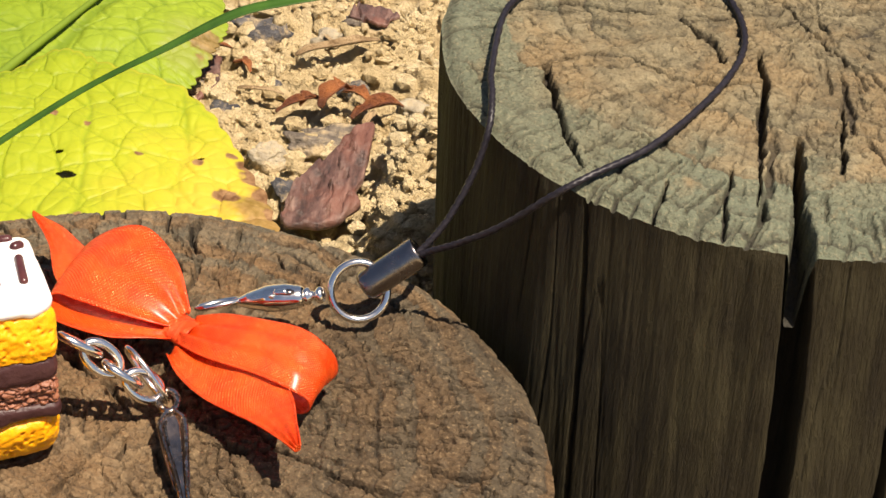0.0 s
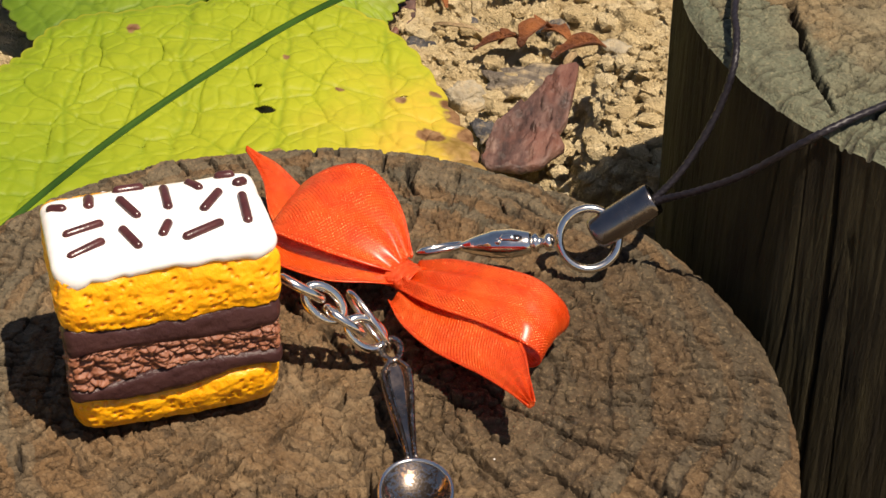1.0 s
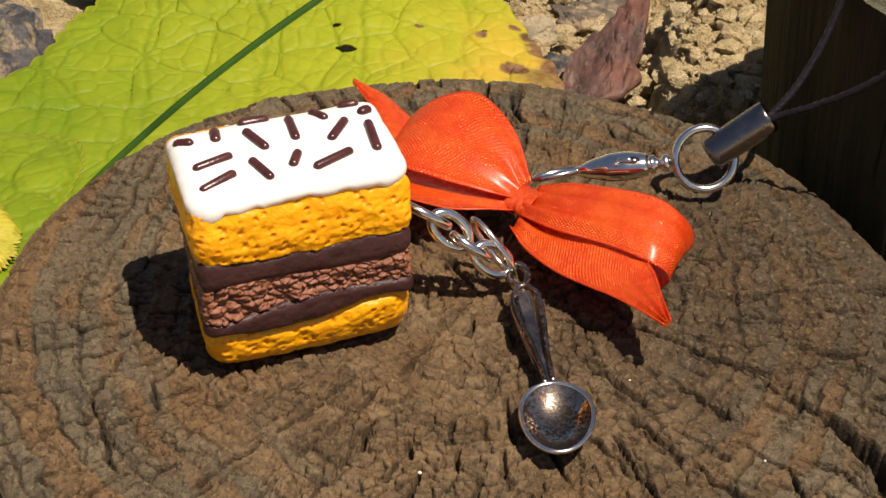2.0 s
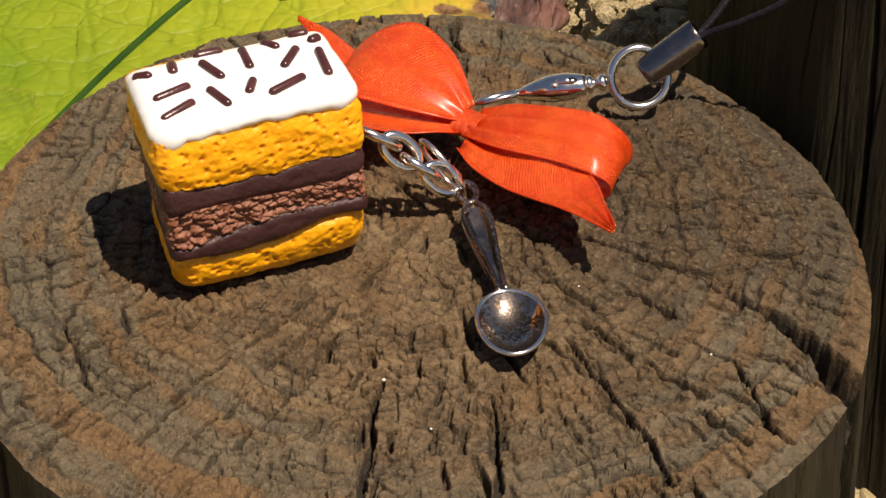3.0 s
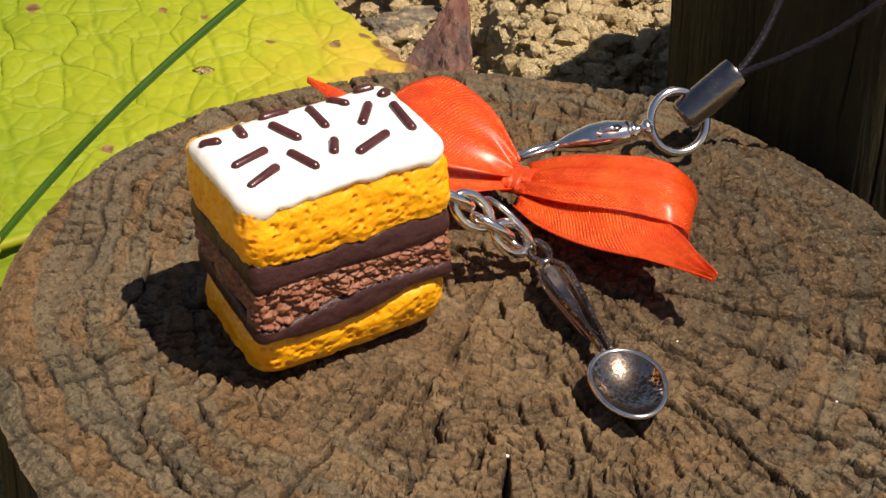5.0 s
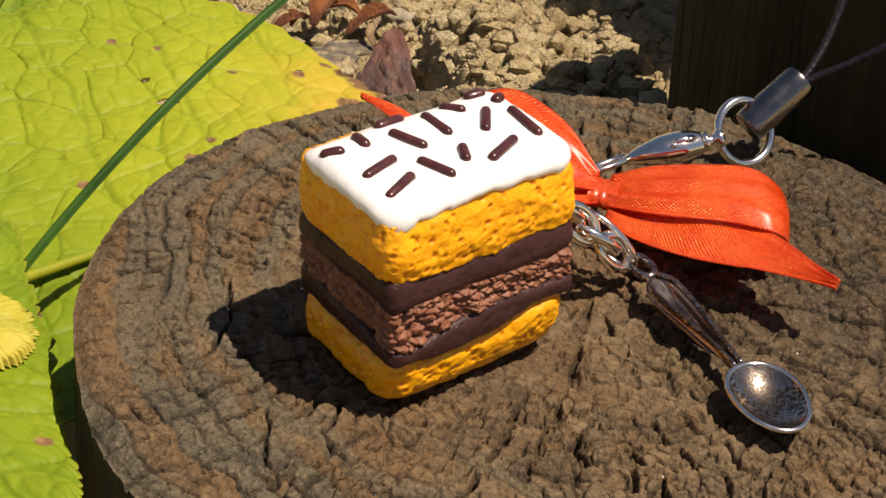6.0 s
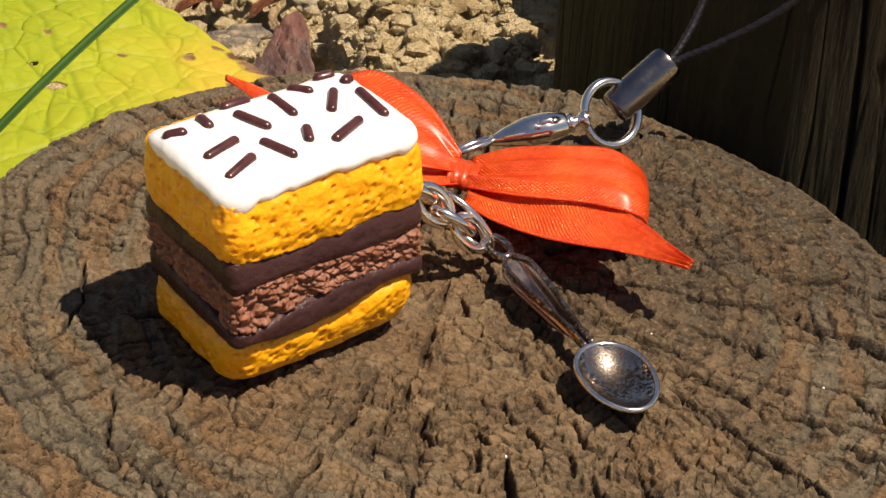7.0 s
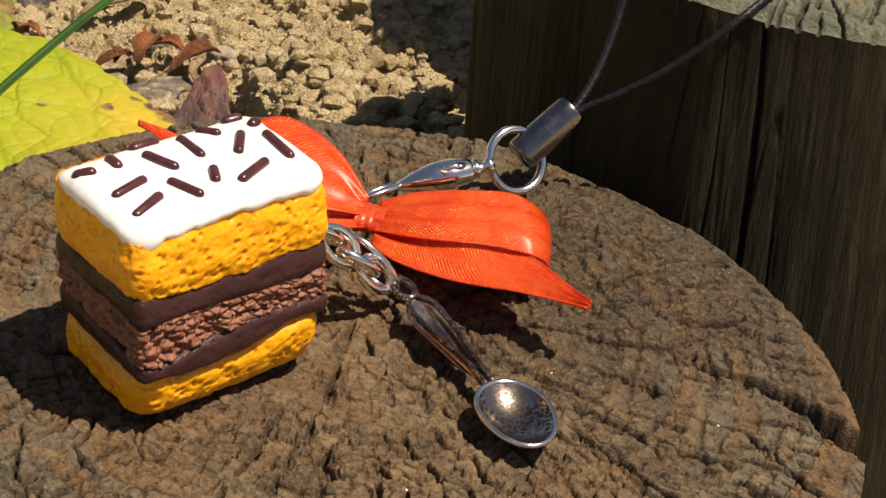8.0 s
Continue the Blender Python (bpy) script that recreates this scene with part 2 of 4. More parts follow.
def leaf_material(name, low, high, edge, ripe, share=0.35):
    m = make(name, 0.55, Specular_IOR_Level=0.3)
    q = Nodes(m)
    bend = q.n.new("ShaderNodeVectorMath")
    bend.operation = "MULTIPLY_ADD"
    wob = q.n.new("ShaderNodeTexNoise")
    wob.inputs["Scale"].default_value = 90
    q.l.new(q.where, wob.inputs["Vector"])
    q.l.new(wob.outputs["Color"], bend.inputs[0])
    bend.inputs[1].default_value = (0.0035, 0.0035, 0.0)
    q.l.new(q.where, bend.inputs[2])
    flat = q.n.new("ShaderNodeVectorMath")
    flat.operation = "MULTIPLY"
    q.l.new(bend.outputs[0], flat.inputs[0])
    flat.inputs[1].default_value = (1.0, 1.0, 0.0)
    fine = q.voronoi(290, "DISTANCE_TO_EDGE", flat.outputs[0])
    wide = q.attr("vein")
    tone = q.ramp(q.noise(55, 5, 0.6), (0.3, low), (0.7, high))
    tone = q.mix(q.attr("ripe"), tone, ripe)
    tone = q.mix(q.range(fine, 0.0, 0.10, 0.12, 0.0), tone, (low[0] * 0.6, low[1] * 0.75, low[2]))
    tone = q.mix(q.range(wide, 0.0, 0.7, 0.0, 0.4), tone, (low[0] * 0.7, low[1] * 0.8, low[2]))
    tone = q.mix(q.math("MULTIPLY", q.attr("edge"), q.range(q.noise(140, 4, 0.6), 0.3, 0.6, 0.35, 1.0)), tone, edge)
    tone = q.mix(q.attr("spot"), tone, q.ramp(q.noise(600, 3, 0.6), (0.35, (0.16, 0.075, 0.03)), (0.7, (0.42, 0.25, 0.12))))
    n = q.bump(q.math("POWER", q.range(fine, 0.0, 0.32, 0.0, 1.0), 0.6), 0.10, 0.0005)
    n = q.bump(q.noise(1800, 4, 0.6), 0.25, 0.0001, n)
    q.done(tone, n)
    q.let_through(tone, share)
    return m


LEAF_LIME = leaf_material("lime_leaf", (0.175, 0.285, 0.010), (0.33, 0.41, 0.019), (0.72, 0.50, 0.06), (0.46, 0.49, 0.026))
LEAF_GREEN = leaf_material("green_leaf", (0.060, 0.140, 0.008), (0.125, 0.235, 0.014), (0.28, 0.34, 0.05), (0.3, 0.4, 0.03))
LEAF_YELLOW = leaf_material("yellow_leaf", (0.55, 0.50, 0.04), (0.75, 0.64, 0.12), (0.68, 0.50, 0.12), (0.7, 0.6, 0.1))
GRASS = make("grass_blade", 0.45, colour=(0.06, 0.17, 0.015))
_q = Nodes(GRASS)
_c = _q.ramp(_q.noise(160, 4, 0.6, _q.stretched(1, 0.15, 1)), (0.3, (0.022, 0.070, 0.006)), (0.7, (0.055, 0.140, 0.014)))
_q.done(_c)
_q.let_through(_c, 0.25)


def sponge_material(name, a, b, size, deep, gloss):
    m = make(name, gloss, Specular_IOR_Level=0.5)
    q = Nodes(m)
    tone = q.mix(q.attr("pit"), q.ramp(q.noise(500, 5, 0.6), (0.3, a), (0.7, b)), (a[0] * 0.95, a[1] * 0.85, a[2] * 0.8))
    n = q.bump(q.noise(size, 5, 0.65), 0.6, deep)
    q.done(tone, n)
    q.b.inputs["Subsurface Weight"].default_value = 0.12
    q.b.inputs["Subsurface Radius"].default_value = (0.0012, 0.0007, 0.0003)
    q.b.inputs["Subsurface Scale"].default_value = 1.0
    return m


SPONGE = sponge_material("yellow_clay_sponge", (0.90, 0.34, 0.004), (0.95, 0.45, 0.007), 1500, 0.0003, 0.3)
MOUSSE = sponge_material("brown_clay_mousse", (0.18, 0.062, 0.030), (0.29, 0.110, 0.055), 1400, 0.0003, 0.5)
CHOCOLATE = make("dark_chocolate_clay", 0.36, Specular_IOR_Level=0.22)
_q = Nodes(CHOCOLATE)
_q.done(_q.ramp(_q.noise(500, 4, 0.6), (0.3, (0.034, 0.013, 0.013)), (0.75, (0.056, 0.023, 0.021))), _q.bump(_q.noise(1600, 4, 0.65), 0.5, 0.00025))
ICING = make("white_icing_clay", 0.3, colour=(0.86, 0.85, 0.83), Subsurface_Weight=0.2, Subsurface_Scale=1.0, Subsurface_Radius=(0.0012, 0.001, 0.0008))
_q = Nodes(ICING)
_q.done(_q.ramp(_q.noise(120, 3, 0.5), (0.3, (0.82, 0.81, 0.79)), (0.7, (0.88, 0.87, 0.86))), _q.bump(_q.noise(500, 4, 0.6), 0.15, 0.0003))
SPRINKLE = make("sprinkle_clay", 0.28, colour=(0.065, 0.018, 0.018))
_q = Nodes(SPRINKLE)
_q.done(_q.ramp(_q.noise(900, 3, 0.6), (0.3, (0.045, 0.013, 0.014)), (0.7, (0.085, 0.026, 0.024))), _q.bump(_q.noise(1500, 3, 0.6), 0.2, 0.0002))


def metal(name, colour, rough, stain):
    m = make(name, rough, 1.0, colour)
    q = Nodes(m)
    tone = q.mix(q.range(q.noise(900, 7, 0.75), 0.5, 0.66, 0.0, stain), colour, tuple(c * 0.25 for c in colour))
    q.done(tone, q.bump(q.noise(900, 4, 0.6), 0.12, 0.0002), q.range(q.noise(500, 5, 0.6), 0.3, 0.7, rough * 0.6, rough * 1.7))
    return m


SILVER = metal("bright_silver_plate", (0.93, 0.87, 0.78), 0.13, 0.2)
def speckled(m):
    q = Nodes(m)
    old = q.b.inputs["Base Color"].links[0].from_socket
    where = q.range(q.noise(260, 3, 0.6), 0.35, 0.65, 0.14, -0.03)
    dots = q.range(q.math("ADD", q.noise(3600, 4, 0.8), where), 0.485, 0.55, 0.0, 0.95)
    rust = q.range(q.noise(260, 4, 0.65), 0.56, 0.66, 0.0, 0.4)
    tone = q.mix(rust, q.mix(dots, old, (0.025, 0.018, 0.014)), (0.22, 0.095, 0.03))
    q.done(tone, q.bump(q.noise(1800, 4, 0.7), 0.10, 0.0002), q.range(dots, 0.0, 1.0, 0.07, 0.45))
    return m


SPOON = metal("antique_silver_plate", (0.68, 0.58, 0.48), 0.10, 0.4)
speckled(SPOON)
PLATE = metal("worn_silver_plate", (0.40, 0.31, 0.25), 0.18, 0.6)
STEEL = metal("grey_nickel_tube", (0.26, 0.235, 0.225), 0.2, 0.2)
CORD = make("black_braided_cord", 0.45, colour=(0.010, 0.008, 0.010), Specular_IOR_Level=0.3)
_q = Nodes(CORD)
_q.done(_q.ramp(_q.noise(2500, 3, 0.6), (0.3, (0.006, 0.005, 0.007)), (0.7, (0.018, 0.015, 0.02))))

RIBBON = make("orange_satin_ribbon", 0.26, 0.22, colour=(0.86, 0.085, 0.012), Specular_IOR_Level=1.0, Specular_Tint=(1.0, 0.86, 0.55, 1.0), Coat_Weight=0.7, Coat_Roughness=0.3, Coat_Tint=(1.0, 0.9, 0.75, 1.0))
_q = Nodes(RIBBON)
_u = _q.math("SINE", _q.math("MULTIPLY", _q.attr("weft"), 560.0))
_v = _q.math("SINE", _q.math("MULTIPLY", _q.attr("warp"), 560.0))
_w = _q.math("MULTIPLY", _u, _v)
_selvedge = _q.range(_q.math("ABSOLUTE", _q.math("SUBTRACT", _q.math("MULTIPLY", _q.attr("weft"), 3.7037), 0.5)), 0.44, 0.455, 0.0, 1.0)
_c = _q.ramp(_q.noise(240, 5, 0.6), (0.4, (0.88, 0.062, 0.004)), (0.6, (0.97, 0.125, 0.010)))
_c = _q.mix(_q.range(_w, 0.1, 0.9, 0.0, 0.6), _c, (1.0, 0.24, 0.035))
_c = _q.mix(_q.math("MULTIPLY", _selvedge, 0.35), _c, (0.95, 0.10, 0.03))
_n = _q.bump(_w, 0.55, 0.0001)
_n = _q.bump(_selvedge, 0.6, 0.0002, _n)
_n = _q.bump(_q.noise(3500, 3, 0.7), 0.5, 0.0002, _n)
_q.done(_c, _n, _q.range(_q.noise(900, 3, 0.6), 0.3, 0.7, 0.18, 0.36))
_q.let_through(_c, 0.32)
GRAIN = make("white_grit", 0.5, colour=(0.75, 0.72, 0.66))


# ---- ground ----
LEAN = np.array([0.048, -0.118])


def ground_height(x, y):
    x, y = np.asarray(x, float), np.asarray(y, float)
    near = np.exp(-((x / 30) ** 2) - ((y / 40) ** 2))
    z = -4.25 + 0.30 * fbm(x / 3.2, y / 3.2, 0, 3) * near
    f1, f2, who = cells(x / 0.75 + 0.3 * value(x / 0.5, y / 0.5, 0, 8), y / 0.75 + 0.3 * value(x / 0.5, y / 0.5, 0, 9), None, 5)
    z = z + near * (0.24 * np.sqrt(np.clip(1 - f1 * f1, 0, 1)) * (0.3 + who) - 0.12)
    e1, e2, kind = cells(x / 0.30 + 0.35 * value(x / 0.22, y / 0.22, 0, 28), y / 0.30 + 0.35 * value(x / 0.22, y / 0.22, 3.0, 28), None, 25)
    z = z + near * (0.16 * np.sqrt(np.clip(1 - 1.3 * e1 * e1, 0, 1)) * kind * (kind > 0.35) - 0.05 * step(0.14, 0.0, e2 - e1))
    z = z + near * (0.24 * fbm(x / 0.35, y / 0.35, 0, 12) + 0.09 * fbm(x / 0.11, y / 0.11, 0, 13))
    dx = np.abs(x - 2.45 + 0.25 * fbm(x / 0.8, y / 0.8, 0, 14)) - 1.2
    dy = np.abs(y - 10.0 + 0.3 * fbm(x / 0.8, y / 0.8, 0, 15)) - 1.55
    d = np.hypot(np.maximum(dx, 0), np.maximum(dy, 0)) + np.minimum(np.maximum(dx, dy), 0)
    g1, g2, who2 = cells(x / 0.34 + 0.25 * value(x / 0.2, y / 0.2, 0, 18), y / 0.34, None, 19)
    lump = 0.95 + 0.22 * fbm(x / 0.5, y / 0.5, 0, 17) - 0.2 * step(0.3, 0.0, g2 - g1) * (who2 > 0.55) + 0.12 * fbm(x / 0.15, y / 0.15, 0, 21)
    return z + lump * step(0.18, -0.12, d)


def axis(a, b, fine):
    inner = np.arange(a, b, fine)
    far = [0.4, 1.0, 2.0, 4.0, 8.0, 16.0, 40.0, 120.0, 400.0, 1500.0, 6000.0]
    return np.concatenate([[a - k for k in far[::-1]], inner, [b + k for k in far]])


gx, gy = axis(-3.2, 5.2, 0.024), axis(7.0, 18.0, 0.026)
GX, GY = np.meshgrid(gx, gy)
ground = solo("ground", (np.c_[GX.ravel(), GY.ravel(), ground_height(GX, GY).ravel()], lattice(len(gy), len(gx))), SOIL,
              "dry crumbly sandy garden soil lit by sun", "ground", (0, 0, 0), kind="structure")


# ---- the two wooden posts ----
def to_line(x, y, pts):
    """Distance to a polyline, and how far along it (0 to 1) the nearest place is."""
    best, where = np.full(x.shape, 99.0), np.zeros(x.shape)
    n = len(pts) - 1
    for k in range(n):
        (ax, ay), (bx, by) = pts[k], pts[k + 1]
        lx, ly = bx - ax, by - ay
        t = np.clip(((x - ax) * lx + (y - ay) * ly) / (lx * lx + ly * ly), 0, 1)
        d = np.hypot(x - ax - t * lx, y - ay - t * ly)
        where = np.where(d < best, (k + t) / n, where)
        best = np.minimum(best, d)
    return best, where


def post(name, centre, radius, top, bottom, pith, cracks, splits, seed, end_material, block, dome, label, detail=240, relief=1.0, stained=None):
    """A round post, cut across. cracks: (points, width at start, width at end, depth). splits: (angle in degrees, width, depth, length) down the side."""
    n = detail
    g = np.linspace(-1, 1, n)
    gu, gv = np.meshgrid(g, g)
    big = np.maximum(np.abs(gu), np.abs(gv))
    A = np.where(np.abs(gu) >= np.abs(gv), np.where(gu >= 0, 0, np.pi) + np.pi / 4 * np.divide(gv, gu, out=np.zeros_like(gu), where=gu != 0),
                 np.where(gv >= 0, np.pi / 2, -np.pi / 2) - np.pi / 4 * np.divide(gu, gv, out=np.zeros_like(gu), where=gv != 0))
    R = big

    def edge_radius(a):
        return radius * (1 + 0.012 * value(np.cos(a) * 1.7, np.sin(a) * 1.7, 0, seed) + 0.006 * fbm(np.cos(a) * 9, np.sin(a) * 9, 0, seed + 1))

    x, y = centre[0] + R * edge_radius(A) * np.cos(A), centre[1] + R * edge_radius(A) * np.sin(A)
    wx, wy = x + 0.16 * fbm(x / 0.8, y / 0.8, 0, seed + 2), y + 0.16 * fbm(x / 0.8, y / 0.8, 1.5, seed + 3)
    pr, pa = np.hypot(wx - pith[0], wy - pith[1]), np.arctan2(wy - pith[1], wx - pith[0])
    ring = pr / block[0] + 0.7 * fbm(x / 1.1, y / 1.1, 0, seed + 4) + 0.35 * fbm(x / 0.2, y / 0.2, 2.2, seed + 26)
    wander = 0.05 * fbm(x / 0.22, y / 0.22, 4.4, seed + 14, 3)
    # checks: short splits across the growth rings, each running over a few of them
    tall = np.zeros(x.shape)
    mark = np.zeros(x.shape)
    chunk = np.zeros(x.shape)
    for span, wide, share, depth, gap, k in ((4.0, block[1] * 1.5, 0.65, 0.17, 0.044, 0), (2.0, block[1], 0.62, 0.12, 0.033, 1), (1.0, block[1] * 0.5, 0.5, 0.065, 0.022, 2)):
        band = np.floor(ring / span + 0.37 * k).astype(np.int64)
        mid_r = np.maximum((band + 0.5) * span * block[0], 0.2)
        where = (pa * mid_r + wander + 0.5 * wide * hashed(band, band * 0, band * 0, seed + 30 + k)) / wide
        near = np.round(where).astype(np.int64)
        off = np.abs(where - near - 0.55 * (hashed(near, band, band * 0, seed + 33 + k) - 0.5)) * wide
        strong = hashed(near, band, band * 0 + 1, seed + 36 + k)
        patch = np.clip(0.65 + 1.3 * fbm(x / 0.8, y / 0.8, 3.0 * k, seed + 39), 0, 1)
        keep = (strong < share) * patch * (0.5 + 0.5 * strong / share)
        inner = ring / span + 0.37 * k - band
        ends = step(0.0, 0.12, inner) * step(1.0, 0.88, inner)
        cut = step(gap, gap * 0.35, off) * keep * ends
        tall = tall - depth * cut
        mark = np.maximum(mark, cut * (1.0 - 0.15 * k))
        side_of = np.floor(where - 0.55 * (hashed(near, band, band * 0, seed + 33 + k) - 0.5)).astype(np.int64)
        lot = hashed(side_of, band, band * 0 + 2, seed + 42 + k)
        tall = tall + (0.018, 0.026, 0.022)[k] * (lot - 0.5)
        chunk = chunk + (0.25, 0.35, 0.4)[k] * lot
    # thin seams between rings, open in places
    year = np.floor(ring).astype(np.int64)
    from_seam = np.abs(ring - np.round(ring)) * block[0]
    which = hashed(np.round(ring).astype(np.int64), year * 0, year * 0, seed + 45)
    open_ = np.clip(-0.58 + 0.8 * which + 0.25 * step(0.5, 0.9, R) + 2.2 * fbm(x / 0.55, y / 0.55, 5.0, seed + 46), 0, 1)
    seam = step(0.026, 0.006, from_seam) * open_
    tall = tall - 0.045 * seam - 0.010 * (ring - year) * step(0.6, 1.6, pr)
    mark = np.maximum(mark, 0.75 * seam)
    # crumbled wood with ragged pits towards the middle
    f1, f2, who = cells(x / 0.15 + 5 * wander, y / 0.12 + 5 * wander, None, seed + 5)
    crumb = np.clip(0.7 + 1.5 * fbm(x / 0.9, y / 0.9, 7.0, seed + 47), 0.12, 1) * step(1.05, 0.75, R)
    tall = tall + crumb * (0.07 * (who - 0.5) * step(0.0, 0.15, f2 - f1) - 0.065 * step(0.12, 0.02, f2 - f1) * (who > 0.4))
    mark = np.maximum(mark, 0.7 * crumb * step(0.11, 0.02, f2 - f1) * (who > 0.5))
    z = tall + 0.034 * fbm(x / 0.10, y / 0.10, 0, seed + 8, 4) + 0.016 * fbm(x / 0.04, y / 0.04, 3.0, seed + 50, 2) + 0.05 * fbm(x / 0.9, y / 0.9, 0, seed + 9)
    z = relief * z * (1 - 0.6 * step(0.95, 1.0, R))
    stain = np.zeros(x.shape)
    if stained:
        stain = step(stained[2], stained[2] * 0.45, np.hypot(x - stained[0], y - stained[1]) + 1.1 * fbm(x / 0.9, y / 0.9, 0, seed + 49))
    hue = hashed(year, year * 0, year * 0, seed + 48)
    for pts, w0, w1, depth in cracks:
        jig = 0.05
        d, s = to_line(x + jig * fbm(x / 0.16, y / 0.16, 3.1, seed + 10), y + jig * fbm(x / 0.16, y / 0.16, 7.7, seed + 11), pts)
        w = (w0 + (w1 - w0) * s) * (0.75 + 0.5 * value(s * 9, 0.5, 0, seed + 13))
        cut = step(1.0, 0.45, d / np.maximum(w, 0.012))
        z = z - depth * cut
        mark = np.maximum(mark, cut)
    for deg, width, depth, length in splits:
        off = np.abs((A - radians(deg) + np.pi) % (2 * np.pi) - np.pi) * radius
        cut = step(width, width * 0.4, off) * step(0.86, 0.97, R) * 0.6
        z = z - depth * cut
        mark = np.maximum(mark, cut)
    z = top + z - dome * R**2 - 0.09 * step(0.95, 1.0, R) ** 2
    verts = np.c_[x.ravel(), y.ravel(), z.ravel()]
    faces = lattice(n, n)
    tint = step(0.35, 0.85, R + 0.25 * fbm(x / 1.3, y / 1.3, 0, seed + 12))
    root = thing(name, (centre[0], centre[1], bottom), label, "post")
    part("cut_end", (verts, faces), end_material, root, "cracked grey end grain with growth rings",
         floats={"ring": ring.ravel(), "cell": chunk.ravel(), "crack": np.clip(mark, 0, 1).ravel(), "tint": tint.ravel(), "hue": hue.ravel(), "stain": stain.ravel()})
    # the side hangs from the same rim
    loop = np.concatenate([np.arange(n - 1), np.arange(n - 1) * n + n - 1, n * n - 1 - np.arange(n - 1), (n - 1 - np.arange(n - 1)) * n])
    ang, rim_z, cols = A.ravel()[loop], z.ravel()[loop], len(loop)
    rim = edge_radius(ang)
    drop = np.concatenate([[0.0, 0.03, 0.08, 0.15], np.linspace(0.25, top - bottom, 70)])
    D, B = np.meshgrid(drop, ang, indexing="ij")
    arc = B * radius
    groove = 0.022 * fbm(np.cos(B) * radius / 0.13, np.sin(B) * radius / 0.13, D / 3.5, seed + 20) + 0.05 * fbm(np.cos(B) * radius / 0.6, np.sin(B) * radius / 0.6, D / 6.0, seed + 21)
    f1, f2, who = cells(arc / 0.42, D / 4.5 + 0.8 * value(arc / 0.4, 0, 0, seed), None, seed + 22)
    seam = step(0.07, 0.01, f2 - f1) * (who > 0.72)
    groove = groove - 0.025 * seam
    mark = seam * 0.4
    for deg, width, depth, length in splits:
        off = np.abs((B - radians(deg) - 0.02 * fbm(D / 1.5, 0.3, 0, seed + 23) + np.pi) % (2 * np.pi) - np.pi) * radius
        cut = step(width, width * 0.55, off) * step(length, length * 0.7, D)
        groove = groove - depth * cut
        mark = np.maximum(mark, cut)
    groove = groove * step(0.0, 0.12, D)
    rr = rim + groove
    sx = centre[0] + rr * np.cos(B) + LEAN[0] * D
    sy = centre[1] + rr * np.sin(B) + LEAN[1] * D
    side = np.c_[sx.ravel(), sy.ravel(), (rim_z - D).ravel()]
    part("side", (side, lattice(len(drop), cols, False, True)), SIDE, root, "grey-brown post side with upright grain, darkened for shade",
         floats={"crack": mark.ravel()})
    return root


post("wooden_post", (-0.12, 0.13), 4.16, 0.0, -5.2, (0.0, 0.75),
     [([(1.1, 0.75), (1.55, 0.5), (2.19, 0.21), (2.5, 0.04), (2.91, -0.22), (3.26, -0.42)], 0.03, 0.07, 0.14),
      ([(3.14, -0.38), (3.4, -0.62), (3.62, -0.9), (3.86, -1.25)], 0.08, 0.26, 0.42),
      ([(1.35, -0.91), (1.51, -1.15), (1.77, -1.55), (2.12, -2.12), (2.3, -2.6)], 0.03, 0.05, 0.13),
      ([(2.8, -0.99), (2.95, -1.4), (3.13, -1.86)], 0.03, 0.05, 0.12),
      ([(-0.18, -1.6), (-0.2, -1.95), (-0.18, -2.3), (-0.2, -3.2)], 0.025, 0.06, 0.13),
      ([(0.75, -1.7), (0.85, -2.2), (0.95, -3.2)], 0.02, 0.05, 0.12),
      ([(-2.3, -0.55), (-2.55, -0.95), (-2.45, -1.2)], 0.03, 0.03, 0.09),
      ([(-2.95, 1.1), (-3.0, 0.6), (-3.25, 0.1)], 0.02, 0.03, 0.09),
      ([(-2.9, -0.6), (-3.0, -1.2), (-2.6, -2.0)], 0.02, 0.04, 0.1),
      ([(-0.37, 4.1), (-0.34, 3.8)], 0.04, 0.03, 0.1), ([(-0.13, 4.05), (-0.1, 3.75)], 0.04, 0.03, 0.1),
      ([(0.84, 3.66), (0.95, 3.45)], 0.03, 0.02, 0.08), ([(-3.95, -0.4), (-3.5, -0.25), (-3.3, -0.3)], 0.03, 0.02, 0.08)],
     [(-18, 0.16, 0.25, 3.0), (-140, 0.06, 0.12, 5.0), (200, 0.05, 0.1, 5.0)], 40, END_A, (0.17, 0.36), 0.03,
     "weathered round wooden garden post with a cracked flat top", 760, stained=(2.9, 1.6, 2.9))
